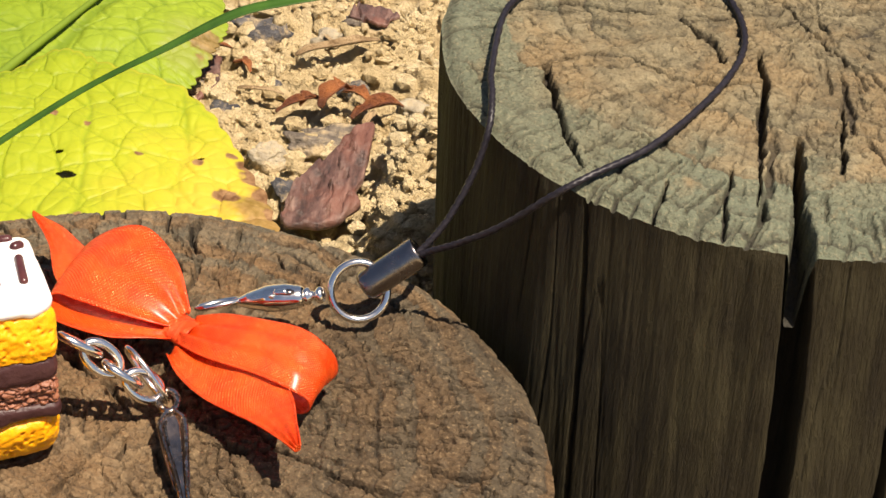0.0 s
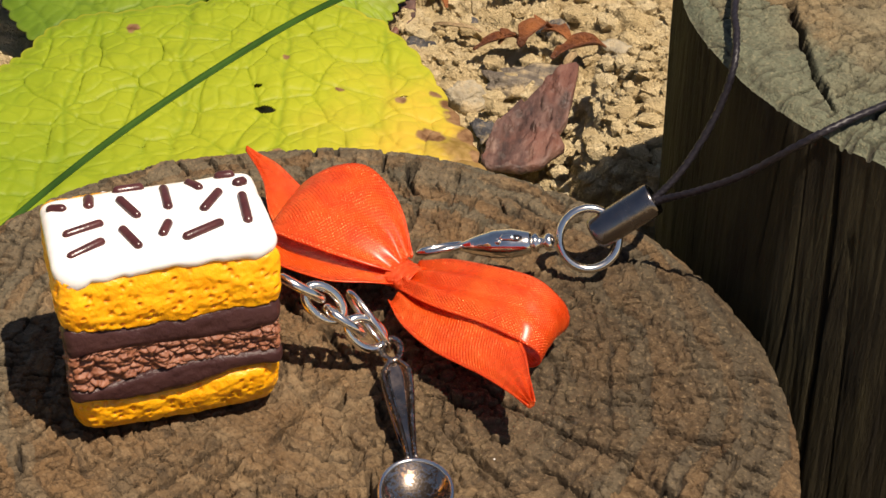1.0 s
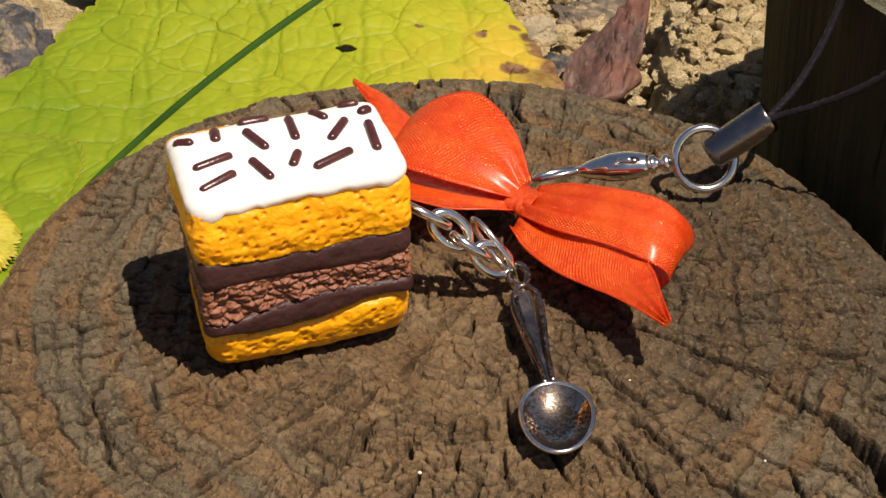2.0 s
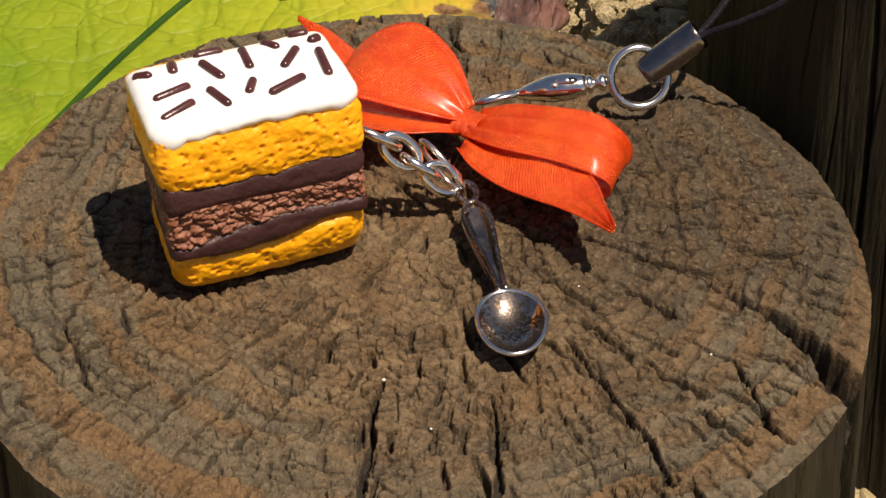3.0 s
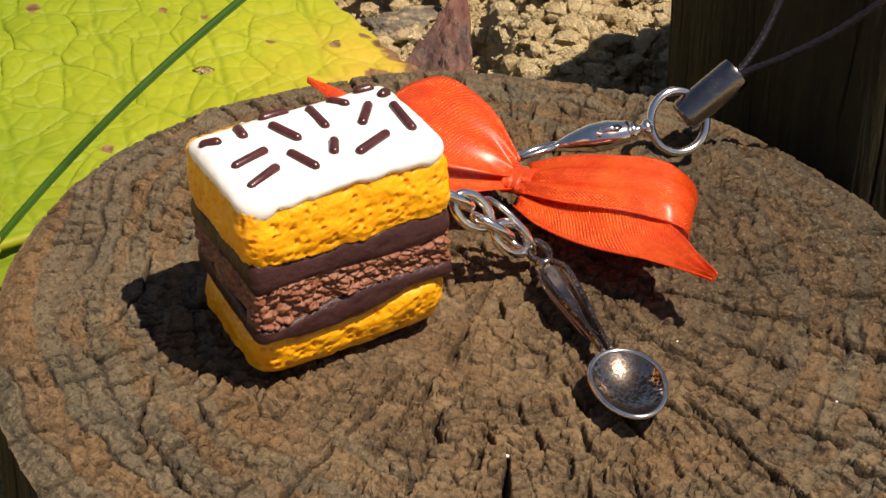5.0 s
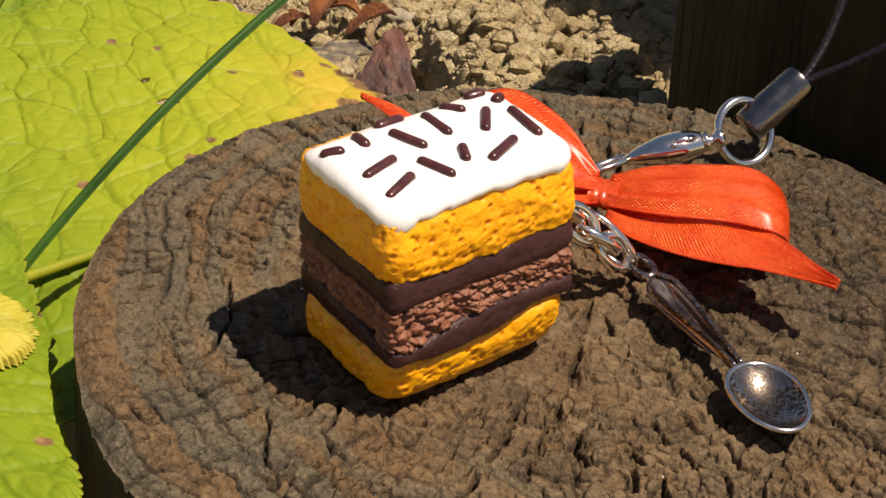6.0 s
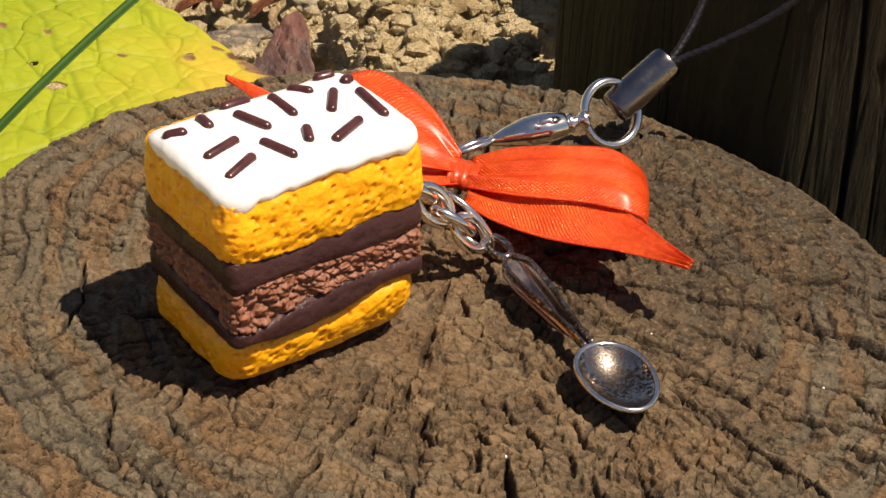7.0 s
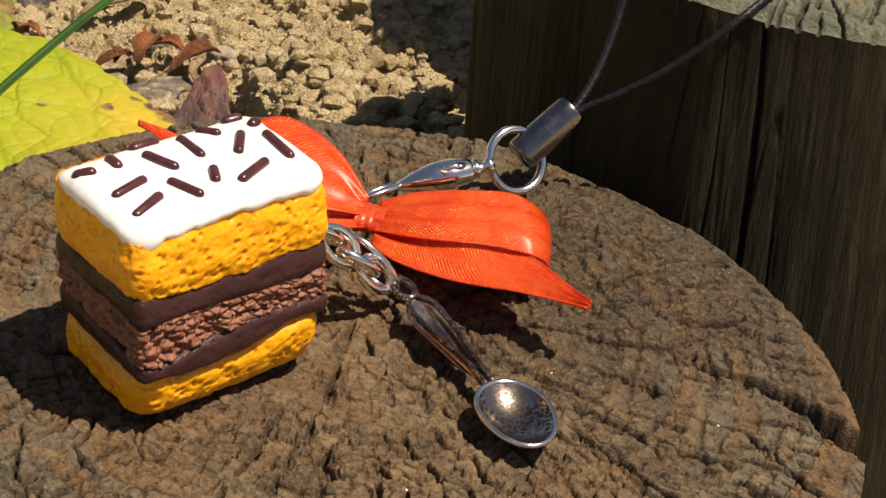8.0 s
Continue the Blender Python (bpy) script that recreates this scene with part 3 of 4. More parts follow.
post("wooden_post", (5.9, 5.6), 3.62, 2.05, -5.2, (6.2, 6.3),
     [([(5.98, 3.8), (5.99, 2.87), (6.03, 1.84)], 0.05, 0.16, 0.5),
      ([(5.6, 5.37), (5.66, 4.8), (5.62, 4.47), (5.61, 3.71)], 0.035, 0.09, 0.25), ([(5.61, 3.71), (5.6, 2.6)], 0.05, 0.02, 0.15),
      ([(3.4, 4.75), (3.53, 4.22), (3.68, 3.6), (3.89, 2.98)], 0.07, 0.05, 0.18),
      ([(2.96, 5.72), (3.51, 6.03), (4.06, 5.98), (4.73, 5.89), (5.1, 5.49), (5.2, 5.1)], 0.04, 0.07, 0.18),
      ([(3.82, 5.02), (4.29, 5.01), (4.65, 4.69), (5.11, 4.63), (5.63, 4.75)], 0.03, 0.05, 0.15),
      ([(2.63, 4.52), (3.03, 4.59), (3.4, 4.75), (3.93, 5.1)], 0.03, 0.04, 0.14),
      ([(5.87, 6.46), (6.28, 5.64), (6.63, 5.26)], 0.03, 0.04, 0.15),
      ([(4.73, 2.87), (4.64, 2.27)], 0.03, 0.04, 0.12), ([(5.32, 3.09), (5.26, 2.12)], 0.03, 0.05, 0.12), ([(6.44, 4.51), (6.41, 3.3)], 0.03, 0.05, 0.14)],
     [(-88, 0.15, 0.55, 9.0), (-71, 0.06, 0.25, 9.0), (-122, 0.03, 0.08, 9.0)], 70, END_B, (0.30, 0.42), 0.10,
     "taller round wooden post with greenish split top", 520, 0.6)

# unseen stand-in post, placed and sized only to throw a shadow on the soil
post("wooden_post", (9.6, 12.7), 3.4, 4.0, -5.2, (9.6, 12.7), [([(8.6, 11.0), (9.2, 11.8), (9.7, 12.7)], 0.05, 0.08, 0.2)], [(-100, 0.08, 0.2, 9.0)], 90, END_B, (0.30, 0.42), 0.10,
     "unseen post added behind the taller one to shade the soil", 160)


# ---- the cake charm ----
C0, U, V = np.array([-2.11, -0.78]), np.array([0.878, 0.478]), np.array([-0.478, 0.878])
CAKE_W, CAKE_D = 1.80, 1.20


def rounded(n, w, d, r, inset=0.0):
    """Points and outward normals round a rounded rectangle from (0, 0) to (w, d)."""
    sides = [(w - 2 * r, (r, 0), (1, 0)), (d - 2 * r, (w, r), (0, 1)), (w - 2 * r, (w - r, d), (-1, 0)), (d - 2 * r, (0, d - r), (0, -1))]
    total = 2 * (w + d - 4 * r) + 2 * np.pi * r
    pts, nor = [], []
    for s in np.arange(n) / n * total:
        for k, (length, start, way) in enumerate(sides):
            if s < length:
                pts.append((start[0] + way[0] * s, start[1] + way[1] * s))
                nor.append((way[1], -way[0]))
                break
            s -= length
            if s < np.pi * r / 2:
                a = s / r
                c = [(w - r, r), (w - r, d - r), (r, d - r), (r, r)][k]
                base = [-np.pi / 2, 0, np.pi / 2, np.pi][k] + a
                nor.append((math.cos(base), math.sin(base)))
                pts.append((c[0] + r * math.cos(base), c[1] + r * math.sin(base)))
                break
            s -= np.pi * r / 2
    pts, nor = np.array(pts), np.array(nor)
    return pts - nor * inset, nor


def leant(uv, z):
    """Where the uneven hand-made cake really stands: its front and its end swell below the icing."""
    front = np.interp(z, (0.0, 0.12, 0.5, 0.95, 1.13, 1.62, 1.8), (0.02, -0.05, -0.14, -0.08, -0.03, 0.06, 0.06))
    near_end = np.interp(z, (0.0, 0.12, 0.5, 1.1, 1.65), (0.08, 0.03, -0.03, -0.04, -0.06))
    far_end = np.interp(z, (0.0, 0.12, 0.5, 1.0, 1.65), (0.20, 0.16, 0.13, 0.06, 0.02))
    u, v = uv[..., 0], uv[..., 1]
    end = near_end + (far_end - near_end) * v / CAKE_D
    return np.stack([u + end * (1 - u / CAKE_W), v + front * (1 - v / CAKE_D)], -1)


def bound(k, p):
    """Height of the k-th seam of the cake at places p (u, v)."""
    u, v = p[:, 0] / CAKE_W, p[:, 1] / CAKE_D
    base = [0.015, 0.50, 0.695, 0.955, 1.165, 1.65][k]
    slope = [0.0, 0.09, 0.09, 0.03, -0.01, -0.03][k]
    wave = [0.0, 0.035, 0.03, 0.02, 0.015, 0.02][k]
    return base + slope * (u - 0.3) + wave * np.sin(u * 7 + k * 2 + v * 3) + 0.012 * value(p[:, 0] * 5, p[:, 1] * 5, k, 31)


def slab(k, inset, r, edge, bulge, rough, n=330, rows=26):
    """One layer of the cake between seams k and k + 1. rough: a function of points that gives the push outwards and how pitted it is."""
    pts, nor = rounded(n, CAKE_W, CAKE_D, r, inset)
    lo, hi = bound(k, pts), bound(k + 1, pts)
    t = np.linspace(0, 1, rows)
    push = bulge * np.sin(np.pi * t) - edge * (1 - np.clip(t / 0.3, 0, 1)) ** 2 * (1.0 if k else 2.2) - edge * np.clip((t - 0.75) / 0.25, 0, 1) ** 2
    z = lo[None] + (hi - lo)[None] * t[:, None]
    flat = np.repeat(pts[None], rows, 0)
    x3 = np.stack([flat[..., 0], flat[..., 1], z], -1)
    out, pit = rough(x3)
    flat = flat + nor[None] * (push[:, None] + out)[..., None]
    uv = leant(flat, z).reshape(-1, 2)
    xy = C0 + np.outer(uv[:, 0], U) + np.outer(uv[:, 1], V)
    verts = np.c_[xy, z.ravel()]
    faces = lattice(rows, n, False, True)
    caps = []
    for row, shrink in ((rows - 1, 1), (0, 0)):
        ring = verts[row * n:(row + 1) * n]
        mid = ring.mean(0)
        start = len(verts)
        verts = np.vstack([verts, mid])
        for j in range(n):
            a, b = row * n + j, row * n + (j + 1) % n
            faces.append((a, b, start) if shrink else (b, a, start))
    pit = np.concatenate([pit.ravel(), [0, 0]])
    return (verts, faces), {"pit": pit}


def pitted(x):
    q = x.reshape(-1, 3)
    f1, _, who = cells(q[:, 0] / 0.072, q[:, 1] / 0.072, q[:, 2] / 0.055, 77)
    pit = step(0.42, 0.16, f1) * (who > 0.25)
    h1, h2, _ = cells(q[:, 0] / 0.13, q[:, 1] / 0.13, q[:, 2] / 0.09, 78)
    out = 0.026 * fbm(q[:, 0] / 0.16, q[:, 1] / 0.16, q[:, 2] / 0.11, 79) - 0.026 * pit + 0.012 * np.clip(h2 - h1, 0, 0.6)
    return out.reshape(x.shape[:2]), pit.reshape(x.shape[:2])


def streaky(x):
    q = x.reshape(-1, 3)
    f1, f2, who = cells(q[:, 0] / 0.10 + 2.2 * q[:, 2], q[:, 1] / 0.10, q[:, 2] / 0.05, 87)
    pit = step(0.2, 0.0, f2 - f1)
    out = 0.06 * fbm(q[:, 0] / 0.13, q[:, 1] / 0.13, q[:, 2] / 0.05, 88) + 0.022 * (who - 0.5) - 0.032 * pit
    return out.reshape(x.shape[:2]), 0.8 * pit.reshape(x.shape[:2])


def smooth_layer(x):
    q = x.reshape(-1, 3)
    out = 0.022 * fbm(q[:, 0] / 0.5, q[:, 1] / 0.5, q[:, 2] / 0.3, 97) + 0.006 * fbm(q[:, 0] / 0.08, q[:, 1] / 0.08, q[:, 2] / 0.08, 98)
    return out.reshape(x.shape[:2]), np.zeros(x.shape[:2])


cake = thing("cake_charm", (-1.56, 0.06, 0.0), "tiny clay layer cake with white icing and brown sprinkles", "cake charm")
for name, k, inset, r, edge, bulge, rough, material, label in (
        ("bottom_sponge", 0, 0.015, 0.24, 0.06, 0.03, pitted, SPONGE, "yellow pitted sponge layer"),
        ("lower_chocolate", 1, -0.002, 0.09, 0.022, 0.012, smooth_layer, CHOCOLATE, "smooth dark chocolate layer"),
        ("mousse", 2, 0.01, 0.09, 0.0, 0.0, streaky, MOUSSE, "rough milk-brown mousse layer"),
        ("upper_chocolate", 3, 0.002, 0.10, 0.02, 0.010, smooth_layer, CHOCOLATE, "smooth dark chocolate layer"),
        ("top_sponge", 4, -0.012, 0.13, 0.012, 0.02, pitted, SPONGE, "yellow pitted sponge layer")):
    shape, marks = slab(k, inset, r, edge, bulge, rough, 460, 34)
    part(name, shape, material, cake, label, floats=marks)


def icing_top(u, v):
    return 1.78 + 0.025 * u / CAKE_W + 0.02 * v / CAKE_D + 0.012 * value(u * 3, v * 3, 0, 61) - 1.2 * np.maximum(0, v - 0.85) ** 2


def icing_shape():
    n, prof = 300, []
    pts, nor = rounded(n, CAKE_W, CAKE_D, 0.2)
    sag = 0.10 * fbm(pts[:, 0] * 2.6, pts[:, 1] * 2.6, 0, 63) + 0.02
    lo = bound(5, pts) + 0.0 - np.abs(sag)
    rows = [(0.03, -0.05), (-0.006, 0.0), (-0.022, 0.14), (-0.028, 0.32), (-0.018, 0.52), (0.010, 0.72), (0.055, 0.88), (0.11, 0.965), (0.17, 1.0)]
    verts = []

    def ring_at(p, z):
        p = leant(p, z)
        return np.c_[C0 + np.outer(p[:, 0], U) + np.outer(p[:, 1], V), z]

    for inset, t in rows:
        p = pts - nor * inset
        verts.append(ring_at(p, lo + (icing_top(p[:, 0], p[:, 1]) - lo) * t))
    mid = np.array([CAKE_W / 2, CAKE_D / 2])
    last = pts - nor * 0.17
    for s in (0.85, 0.68, 0.5, 0.3, 0.12):
        p = mid + (last - mid) * s
        verts.append(ring_at(p, icing_top(p[:, 0], p[:, 1])))
    v = np.vstack(verts)
    f = lattice(len(verts), n, False, True) + [tuple(range((len(verts) - 1) * n, len(verts) * n))]
    return v, f


part("icing", icing_shape(), ICING, cake, "glossy white icing")
for u0, v0, u1, v1 in ((0.03, 0.95, 0.18, 0.84), (0.40, 1.02, 0.36, 0.80), (0.08, 0.48, 0.44, 0.57), (0.06, 0.18, 0.40, 0.31), (0.62, 0.88, 0.74, 0.56),
                       (1.03, 0.98, 1.00, 0.60), (0.56, 0.46, 0.66, 0.13), (0.97, 0.44, 0.86, 0.24), (1.02, 0.16, 1.40, 0.31), (1.48, 0.76, 1.26, 0.50),
                       (1.64, 0.67, 1.60, 0.24), (1.24, 1.03, 1.33, 0.82), (1.60, 0.80, 1.73, 0.87), (0.60, 1.02, 0.88, 1.03), (1.48, 1.02, 1.66, 0.98)):
    ends = [np.array([*(C0 + a * U + (b + 0.06 * (1 - b / CAKE_D)) * V), float(icing_top(a, b)) + 0.004 - 0.9 * max(0, 0.09 - min(a, b, CAKE_W - a, CAKE_D - b))]) for a, b in ((u0, v0), (u1, v1))]
    part("sprinkle", capsule(ends[0], ends[1], 0.043 if abs(u1 - u0) + abs(v1 - v0) > 0.3 else 0.048), SPRINKLE, cake)


# ---- chain, clasp, ring, strap ----
def link(a, b, wide, wire, roll, seg=10):
    """An oval wire link from a to b."""
    a, b = np.array(a, float), np.array(b, float)
    d = b - a
    half = np.linalg.norm(d) / 2
    d /= np.linalg.norm(d)
    s = np.cross(d, (0, 0, 1))
    s /= np.linalg.norm(s)
    up = np.cross(s, d)
    w = s * math.cos(roll) + up * math.sin(roll)
    t = np.arange(36) / 36 * 2 * np.pi
    path = (a + b) / 2 + np.outer(np.cos(t) * half, d) + np.outer(np.sin(t) * wide, w)
    return tube(path, wire, seg, True)


chain = thing("charm_chain", (-0.1, 0.6, 0.0), "short bright silver curb chain between cake and spoon", "chain")
for a, b, wide, wire, roll in (((-0.62, 0.56, 1.02), (-0.30, 0.66, 0.78), 0.12, 0.042, 0.5), ((-0.42, 0.64, 0.88), (-0.12, 0.66, 0.60), 0.12, 0.042, 2.2),
                               ((-0.24, 0.66, 0.68), (0.07, 0.70, 0.44), 0.12, 0.042, 0.5), ((-0.05, 0.70, 0.52), (0.25, 0.78, 0.28), 0.12, 0.042, 2.2)):
    part("chain_link", link(a, b, wide, wire, roll), SILVER, chain)
part("connecting_ring", link((-0.12, 1.0, 0.62), (0.30, 0.80, 0.20), 0.17, 0.028, 1.1), SILVER, chain)

clasp = thing("lobster_clasp", (1.0, 2.35, 0.0), "shiny silver lobster clasp lying behind the bow", "clasp")
A0, A1 = np.array([0.62, 2.34, 0.27]), np.array([1.36, 2.34, 0.46])
run = np.linspace(0, 1, 30)
facing = np.array([-0.12, -0.55, 0.82])
body_r = np.interp(run, (0, 0.06, 0.25, 0.5, 0.72, 0.92, 0.97, 1.0), (0.015, 0.04, 0.10, 0.155, 0.162, 0.13, 0.115, 0.03))
path = A0 + np.outer(run, A1 - A0) + np.outer(np.sin(run * np.pi) * 0.03, facing)
part("body", tube(path, body_r, 20, flat=0.85), SILVER, clasp, "teardrop clasp body with a bright top")
at = A0 + np.outer(np.linspace(0.58, 0.88, 8), A1 - A0) + facing * 0.135
part("slot", tube(at, [0.02, 0.05, 0.052, 0.052, 0.052, 0.052, 0.05, 0.02], 4, flat=0.8), PLATE, clasp, "dark slot in the clasp")
part("lever", capsule(A0 + 0.60 * (A1 - A0) + facing * 0.16, A0 + 0.80 * (A1 - A0) + facing * 0.155, 0.038, 8), SILVER, clasp)
part("lever_stud", capsule(A0 + 0.57 * (A1 - A0) + facing * 0.14 + np.array([0, -0.04, 0]), A0 + 0.61 * (A1 - A0) + facing * 0.17 + np.array([0, -0.06, 0]), 0.03, 8), SILVER, clasp)
part("swivel", tube(A0 + np.outer(np.linspace(0.97, 1.26, 12), A1 - A0), [0.03, 0.085, 0.09, 0.085, 0.05, 0.045, 0.05, 0.078, 0.085, 0.085, 0.07, 0.02], 16), SILVER, clasp)
part("hook_ring", link((0.30, 2.20, 0.25), (0.70, 2.37, 0.30), 0.10, 0.03, 0.5), SILVER, clasp)

E1, E2 = np.array([0.63, 0.12, -0.10]), np.array([-0.08, 0.33, 0.53])
E1 /= np.linalg.norm(E1)
E2 = E2 - E1 * (E2 @ E1)
E2 /= np.linalg.norm(E2)
t = np.arange(72) / 72 * 2 * np.pi
solo("jump_ring", tube(np.array([1.85, 2.62, 0.395]) + 0.285 * (np.outer(np.cos(t), E1) + np.outer(np.sin(t), E2)), 0.041, 12, True), SILVER,
     "round silver wire ring joining clasp and strap", "ring", (1.85, 2.62, 0.1))

strap = thing("phone_strap", (2.1, 2.7, 0.1), "black braided cord loop in a grey metal tube", "strap")
T0, T1 = np.array([1.895, 2.69, 0.39]), np.array([2.40, 2.855, 0.80])
k = np.array([0, 0.02, 0.06, 0.1, 0.5, 0.9, 0.94, 0.98, 1.0, 1.0, 0.97, 0.8])
part("ferrule", tube(T0 + np.outer(k, T1 - T0), [0.135, 0.152, 0.158, 0.16, 0.16, 0.16, 0.158, 0.155, 0.148, 0.128, 0.124, 0.12], 40), STEEL, strap, "grey nickel tube")


def braid(pts, n):
    path = along(pts, n)
    return tube(path, 0.034, 12, False, lambda i, a: 1 + 0.16 * np.abs(np.sin(2 * a + i * 0.9)) * np.sign(np.sin(4 * a - i * 1.3)))


part("cord", braid([(2.30, 2.79, 0.74), (2.45, 2.87, 0.85), (2.66, 3.05, 1.12), (2.86, 3.30, 1.55), (2.95, 3.50, 1.95), (2.93, 3.85, 2.10), (2.88, 4.3, 2.10),
                    (2.89, 5.4, 2.09), (3.05, 5.95, 2.10), (3.5, 6.75, 2.14), (4.2, 7.1, 2.16), (4.95, 6.85, 2.14), (5.31, 6.2, 2.10), (5.43, 5.45, 2.10), (5.27, 4.7, 2.10),
                    (4.89, 3.85, 2.09), (4.48, 3.17, 2.08), (4.0, 2.72, 2.02), (3.66, 2.55, 1.85), (3.2, 2.62, 1.38), (2.8, 2.72, 1.05), (2.48, 2.79, 0.84), (2.30, 2.77, 0.72)], 560),
     CORD, strap, "thin black braided cord")


# ---- ribbon bow ----
def sheet(pairs, rows=90, cols=30, pleat=0.0, seed=0, hollow=0.0):
    """A ribbon through pairs of edge points, pleated near both ends."""
    run = along(np.array(pairs, float).reshape(len(pairs), 6), rows)
    a, b = run[:, :3], run[:, 3:]
    w = np.linspace(0, 1, cols)
    grid = a[:, None] * (1 - w)[None, :, None] + b[:, None] * w[None, :, None]
    s = np.linspace(0, 1, rows)
    lift = hollow * np.sin(np.pi * w)[None] * np.sin(np.pi * s)[:, None]
    near = np.exp(-s / 0.2) + np.exp(-(1 - s) / 0.2)
    lift = lift + pleat * near[:, None] * np.sin(w * 17 + seed)[None] + 0.018 * fbm(s[:, None] * 3 + seed, w[None] * 2.0, 0, seed)
    grid[..., 2] += lift
    length = np.concatenate([[0], np.cumsum(np.linalg.norm(np.diff((a + b) / 2, axis=0), axis=1))])
    warp = np.repeat(length[:, None], cols, 1)
    weft = np.repeat(w[None] * 0.9, rows, 0)
    return (grid.reshape(-1, 3), lattice(rows, cols)), {"warp": warp.ravel() * 0.3, "weft": weft.ravel() * 0.3}


bow = thing("ribbon_bow", (0.27, 1.7, 0.0), "orange satin ribbon bow with two loops and pointed tails", "bow")
for name, pairs, pleat, hollow, seed in (
        ("loop", [(0.38, 1.84, 0.42, 0.24, 1.48, 0.40), (0.69, 1.74, 0.58, 0.55, 1.22, 0.47), (1.07, 1.60, 0.68, 1.03, 1.00, 0.53), (1.42, 1.52, 0.70, 1.33, 0.86, 0.54),
                  (1.64, 1.47, 0.62, 1.50, 0.80, 0.51), (1.80, 1.43, 0.46, 1.63, 0.82, 0.40), (1.82, 1.38, 0.28, 1.64, 0.85, 0.25), (1.66, 1.38, 0.16, 1.48, 0.92, 0.15), (1.2, 1.5, 0.12, 1.0, 1.12, 0.13),
                  (0.7, 1.70, 0.18, 0.6, 1.4, 0.2), (0.36, 1.8, 0.28, 0.3, 1.55, 0.28)], 0.035, 0.07, 1),
        ("tail", [(0.42, 1.64, 0.34, 0.18, 1.36, 0.32), (0.86, 1.46, 0.40, 0.34, 1.06, 0.33), (1.28, 1.12, 0.48, 0.64, 0.72, 0.38), (1.50, 0.74, 0.50, 1.02, 0.46, 0.44),
                  (1.60, 0.36, 0.55, 1.34, 0.22, 0.51), (1.70, -0.07, 0.60, 1.66, -0.10, 0.59)], 0.03, 0.02, 2),
        ("loop", [(0.30, 1.92, 0.44, 0.18, 1.62, 0.42), (0.08, 2.36, 0.66, -0.06, 1.58, 0.49), (-0.28, 2.70, 0.78, -0.38, 1.60, 0.54), (-0.62, 2.72, 0.72, -0.76, 1.70, 0.55),
                  (-0.90, 2.58, 0.56, -1.02, 1.82, 0.50), (-1.00, 2.42, 0.36, -1.10, 1.70, 0.40), (-0.86, 2.28, 0.26, -0.92, 1.50, 0.43), (-0.42, 2.1, 0.30, -0.40, 1.32, 0.46),
                  (0.0, 1.9, 0.30, 0.02, 1.42, 0.43), (0.25, 1.85, 0.32, 0.20, 1.55, 0.34)], 0.03, 0.03, 3),
        ("tail", [(0.2, 1.9, 0.28, 0.2, 1.65, 0.28), (-0.4, 2.45, 0.20, -0.5, 1.9, 0.2), (-0.92, 2.82, 0.32, -1.08, 2.2, 0.34), (-1.26, 3.0, 0.47, -1.30, 2.66, 0.47),
                  (-1.57, 3.09, 0.53, -1.56, 3.05, 0.52)], 0.02, 0.03, 4)):
    shape, marks = sheet(pairs, pleat=pleat, hollow=hollow, seed=seed)
    part(name, shape, RIBBON, bow, floats=marks, thick=0.012)
ang, lane = np.meshgrid(np.arange(48) / 48 * 2 * np.pi, np.linspace(-1, 1, 20), indexing="xy")
ax, ay = np.array([0.88, -0.47, 0.0]), np.array([0.47, 0.88, 0.0])
rad = 1 - 0.10 * np.cos(lane * 1.5) + 0.05 * value(lane * 2.3, ang * 1.2, 0, 5) + 0.022 * np.sin(lane * 11 + 2 * np.sin(ang))
knot = np.array([0.28, 1.68, 0.36]) + (lane * 0.12)[..., None] * ax + (np.cos(ang) * 0.20 * rad)[..., None] * ay + (np.sin(ang) * 0.11 * rad)[..., None] * np.array([0, 0, 1.0])
part("knot", (knot.reshape(-1, 3), lattice(20, 48, False, True)), RIBBON, bow, "gathered ribbon knot",
     floats={"warp": (ang * 0.06).ravel(), "weft": (lane * 0.1).ravel()}, thick=0.012)


# ---- spoon charm ----
spoon = thing("spoon_charm", (0.6, -0.2, 0.0), "tiny antique silver spoon charm with a beaded handle", "spoon")
B0 = np.array([0.87, -0.95])
way = np.array([-0.13, 0.9915])
across = np.array([0.9915, 0.13])
rows, cols = 16, 48
verts = []
for side_ in (0, 1):
    for i in range(rows):
        s = i / (rows - 1) if not side_ else 1 - i / (rows - 1)
        rr = math.sin(s * np.pi / 2)
        a = np.arange(cols) / cols * 2 * np.pi
        egg = 1 + 0.10 * np.cos(a)
        px = (0.40 - (0.035 if not side_ else 0)) * rr * np.cos(a) * egg
        py = (0.315 - (0.03 if not side_ else 0)) * rr * np.sin(a)
        z = 0.205 - (0.13 if not side_ else 0.185) * (1 - rr**2.2) - 0.03 * np.cos(a) * rr
        xy = B0 + np.outer(-px, way) + np.outer(py, across)
        verts.append(np.c_[xy, z])
part("bowl", (np.vstack(verts), lattice(2 * rows, cols, False, True)), SPOON, spoon, "round scratched spoon bowl")
lip = np.arange(64) / 64 * 2 * np.pi
lip_egg = 1 + 0.10 * np.cos(lip)
lip_xy = B0 + np.outer(-0.385 * np.cos(lip) * lip_egg, way) + np.outer(0.30 * np.sin(lip), across)
part("rim", tube(np.c_[lip_xy, 0.207 - 0.03 * np.cos(lip)], 0.021, 8, True), SILVER, spoon, "bright polished bowl rim")
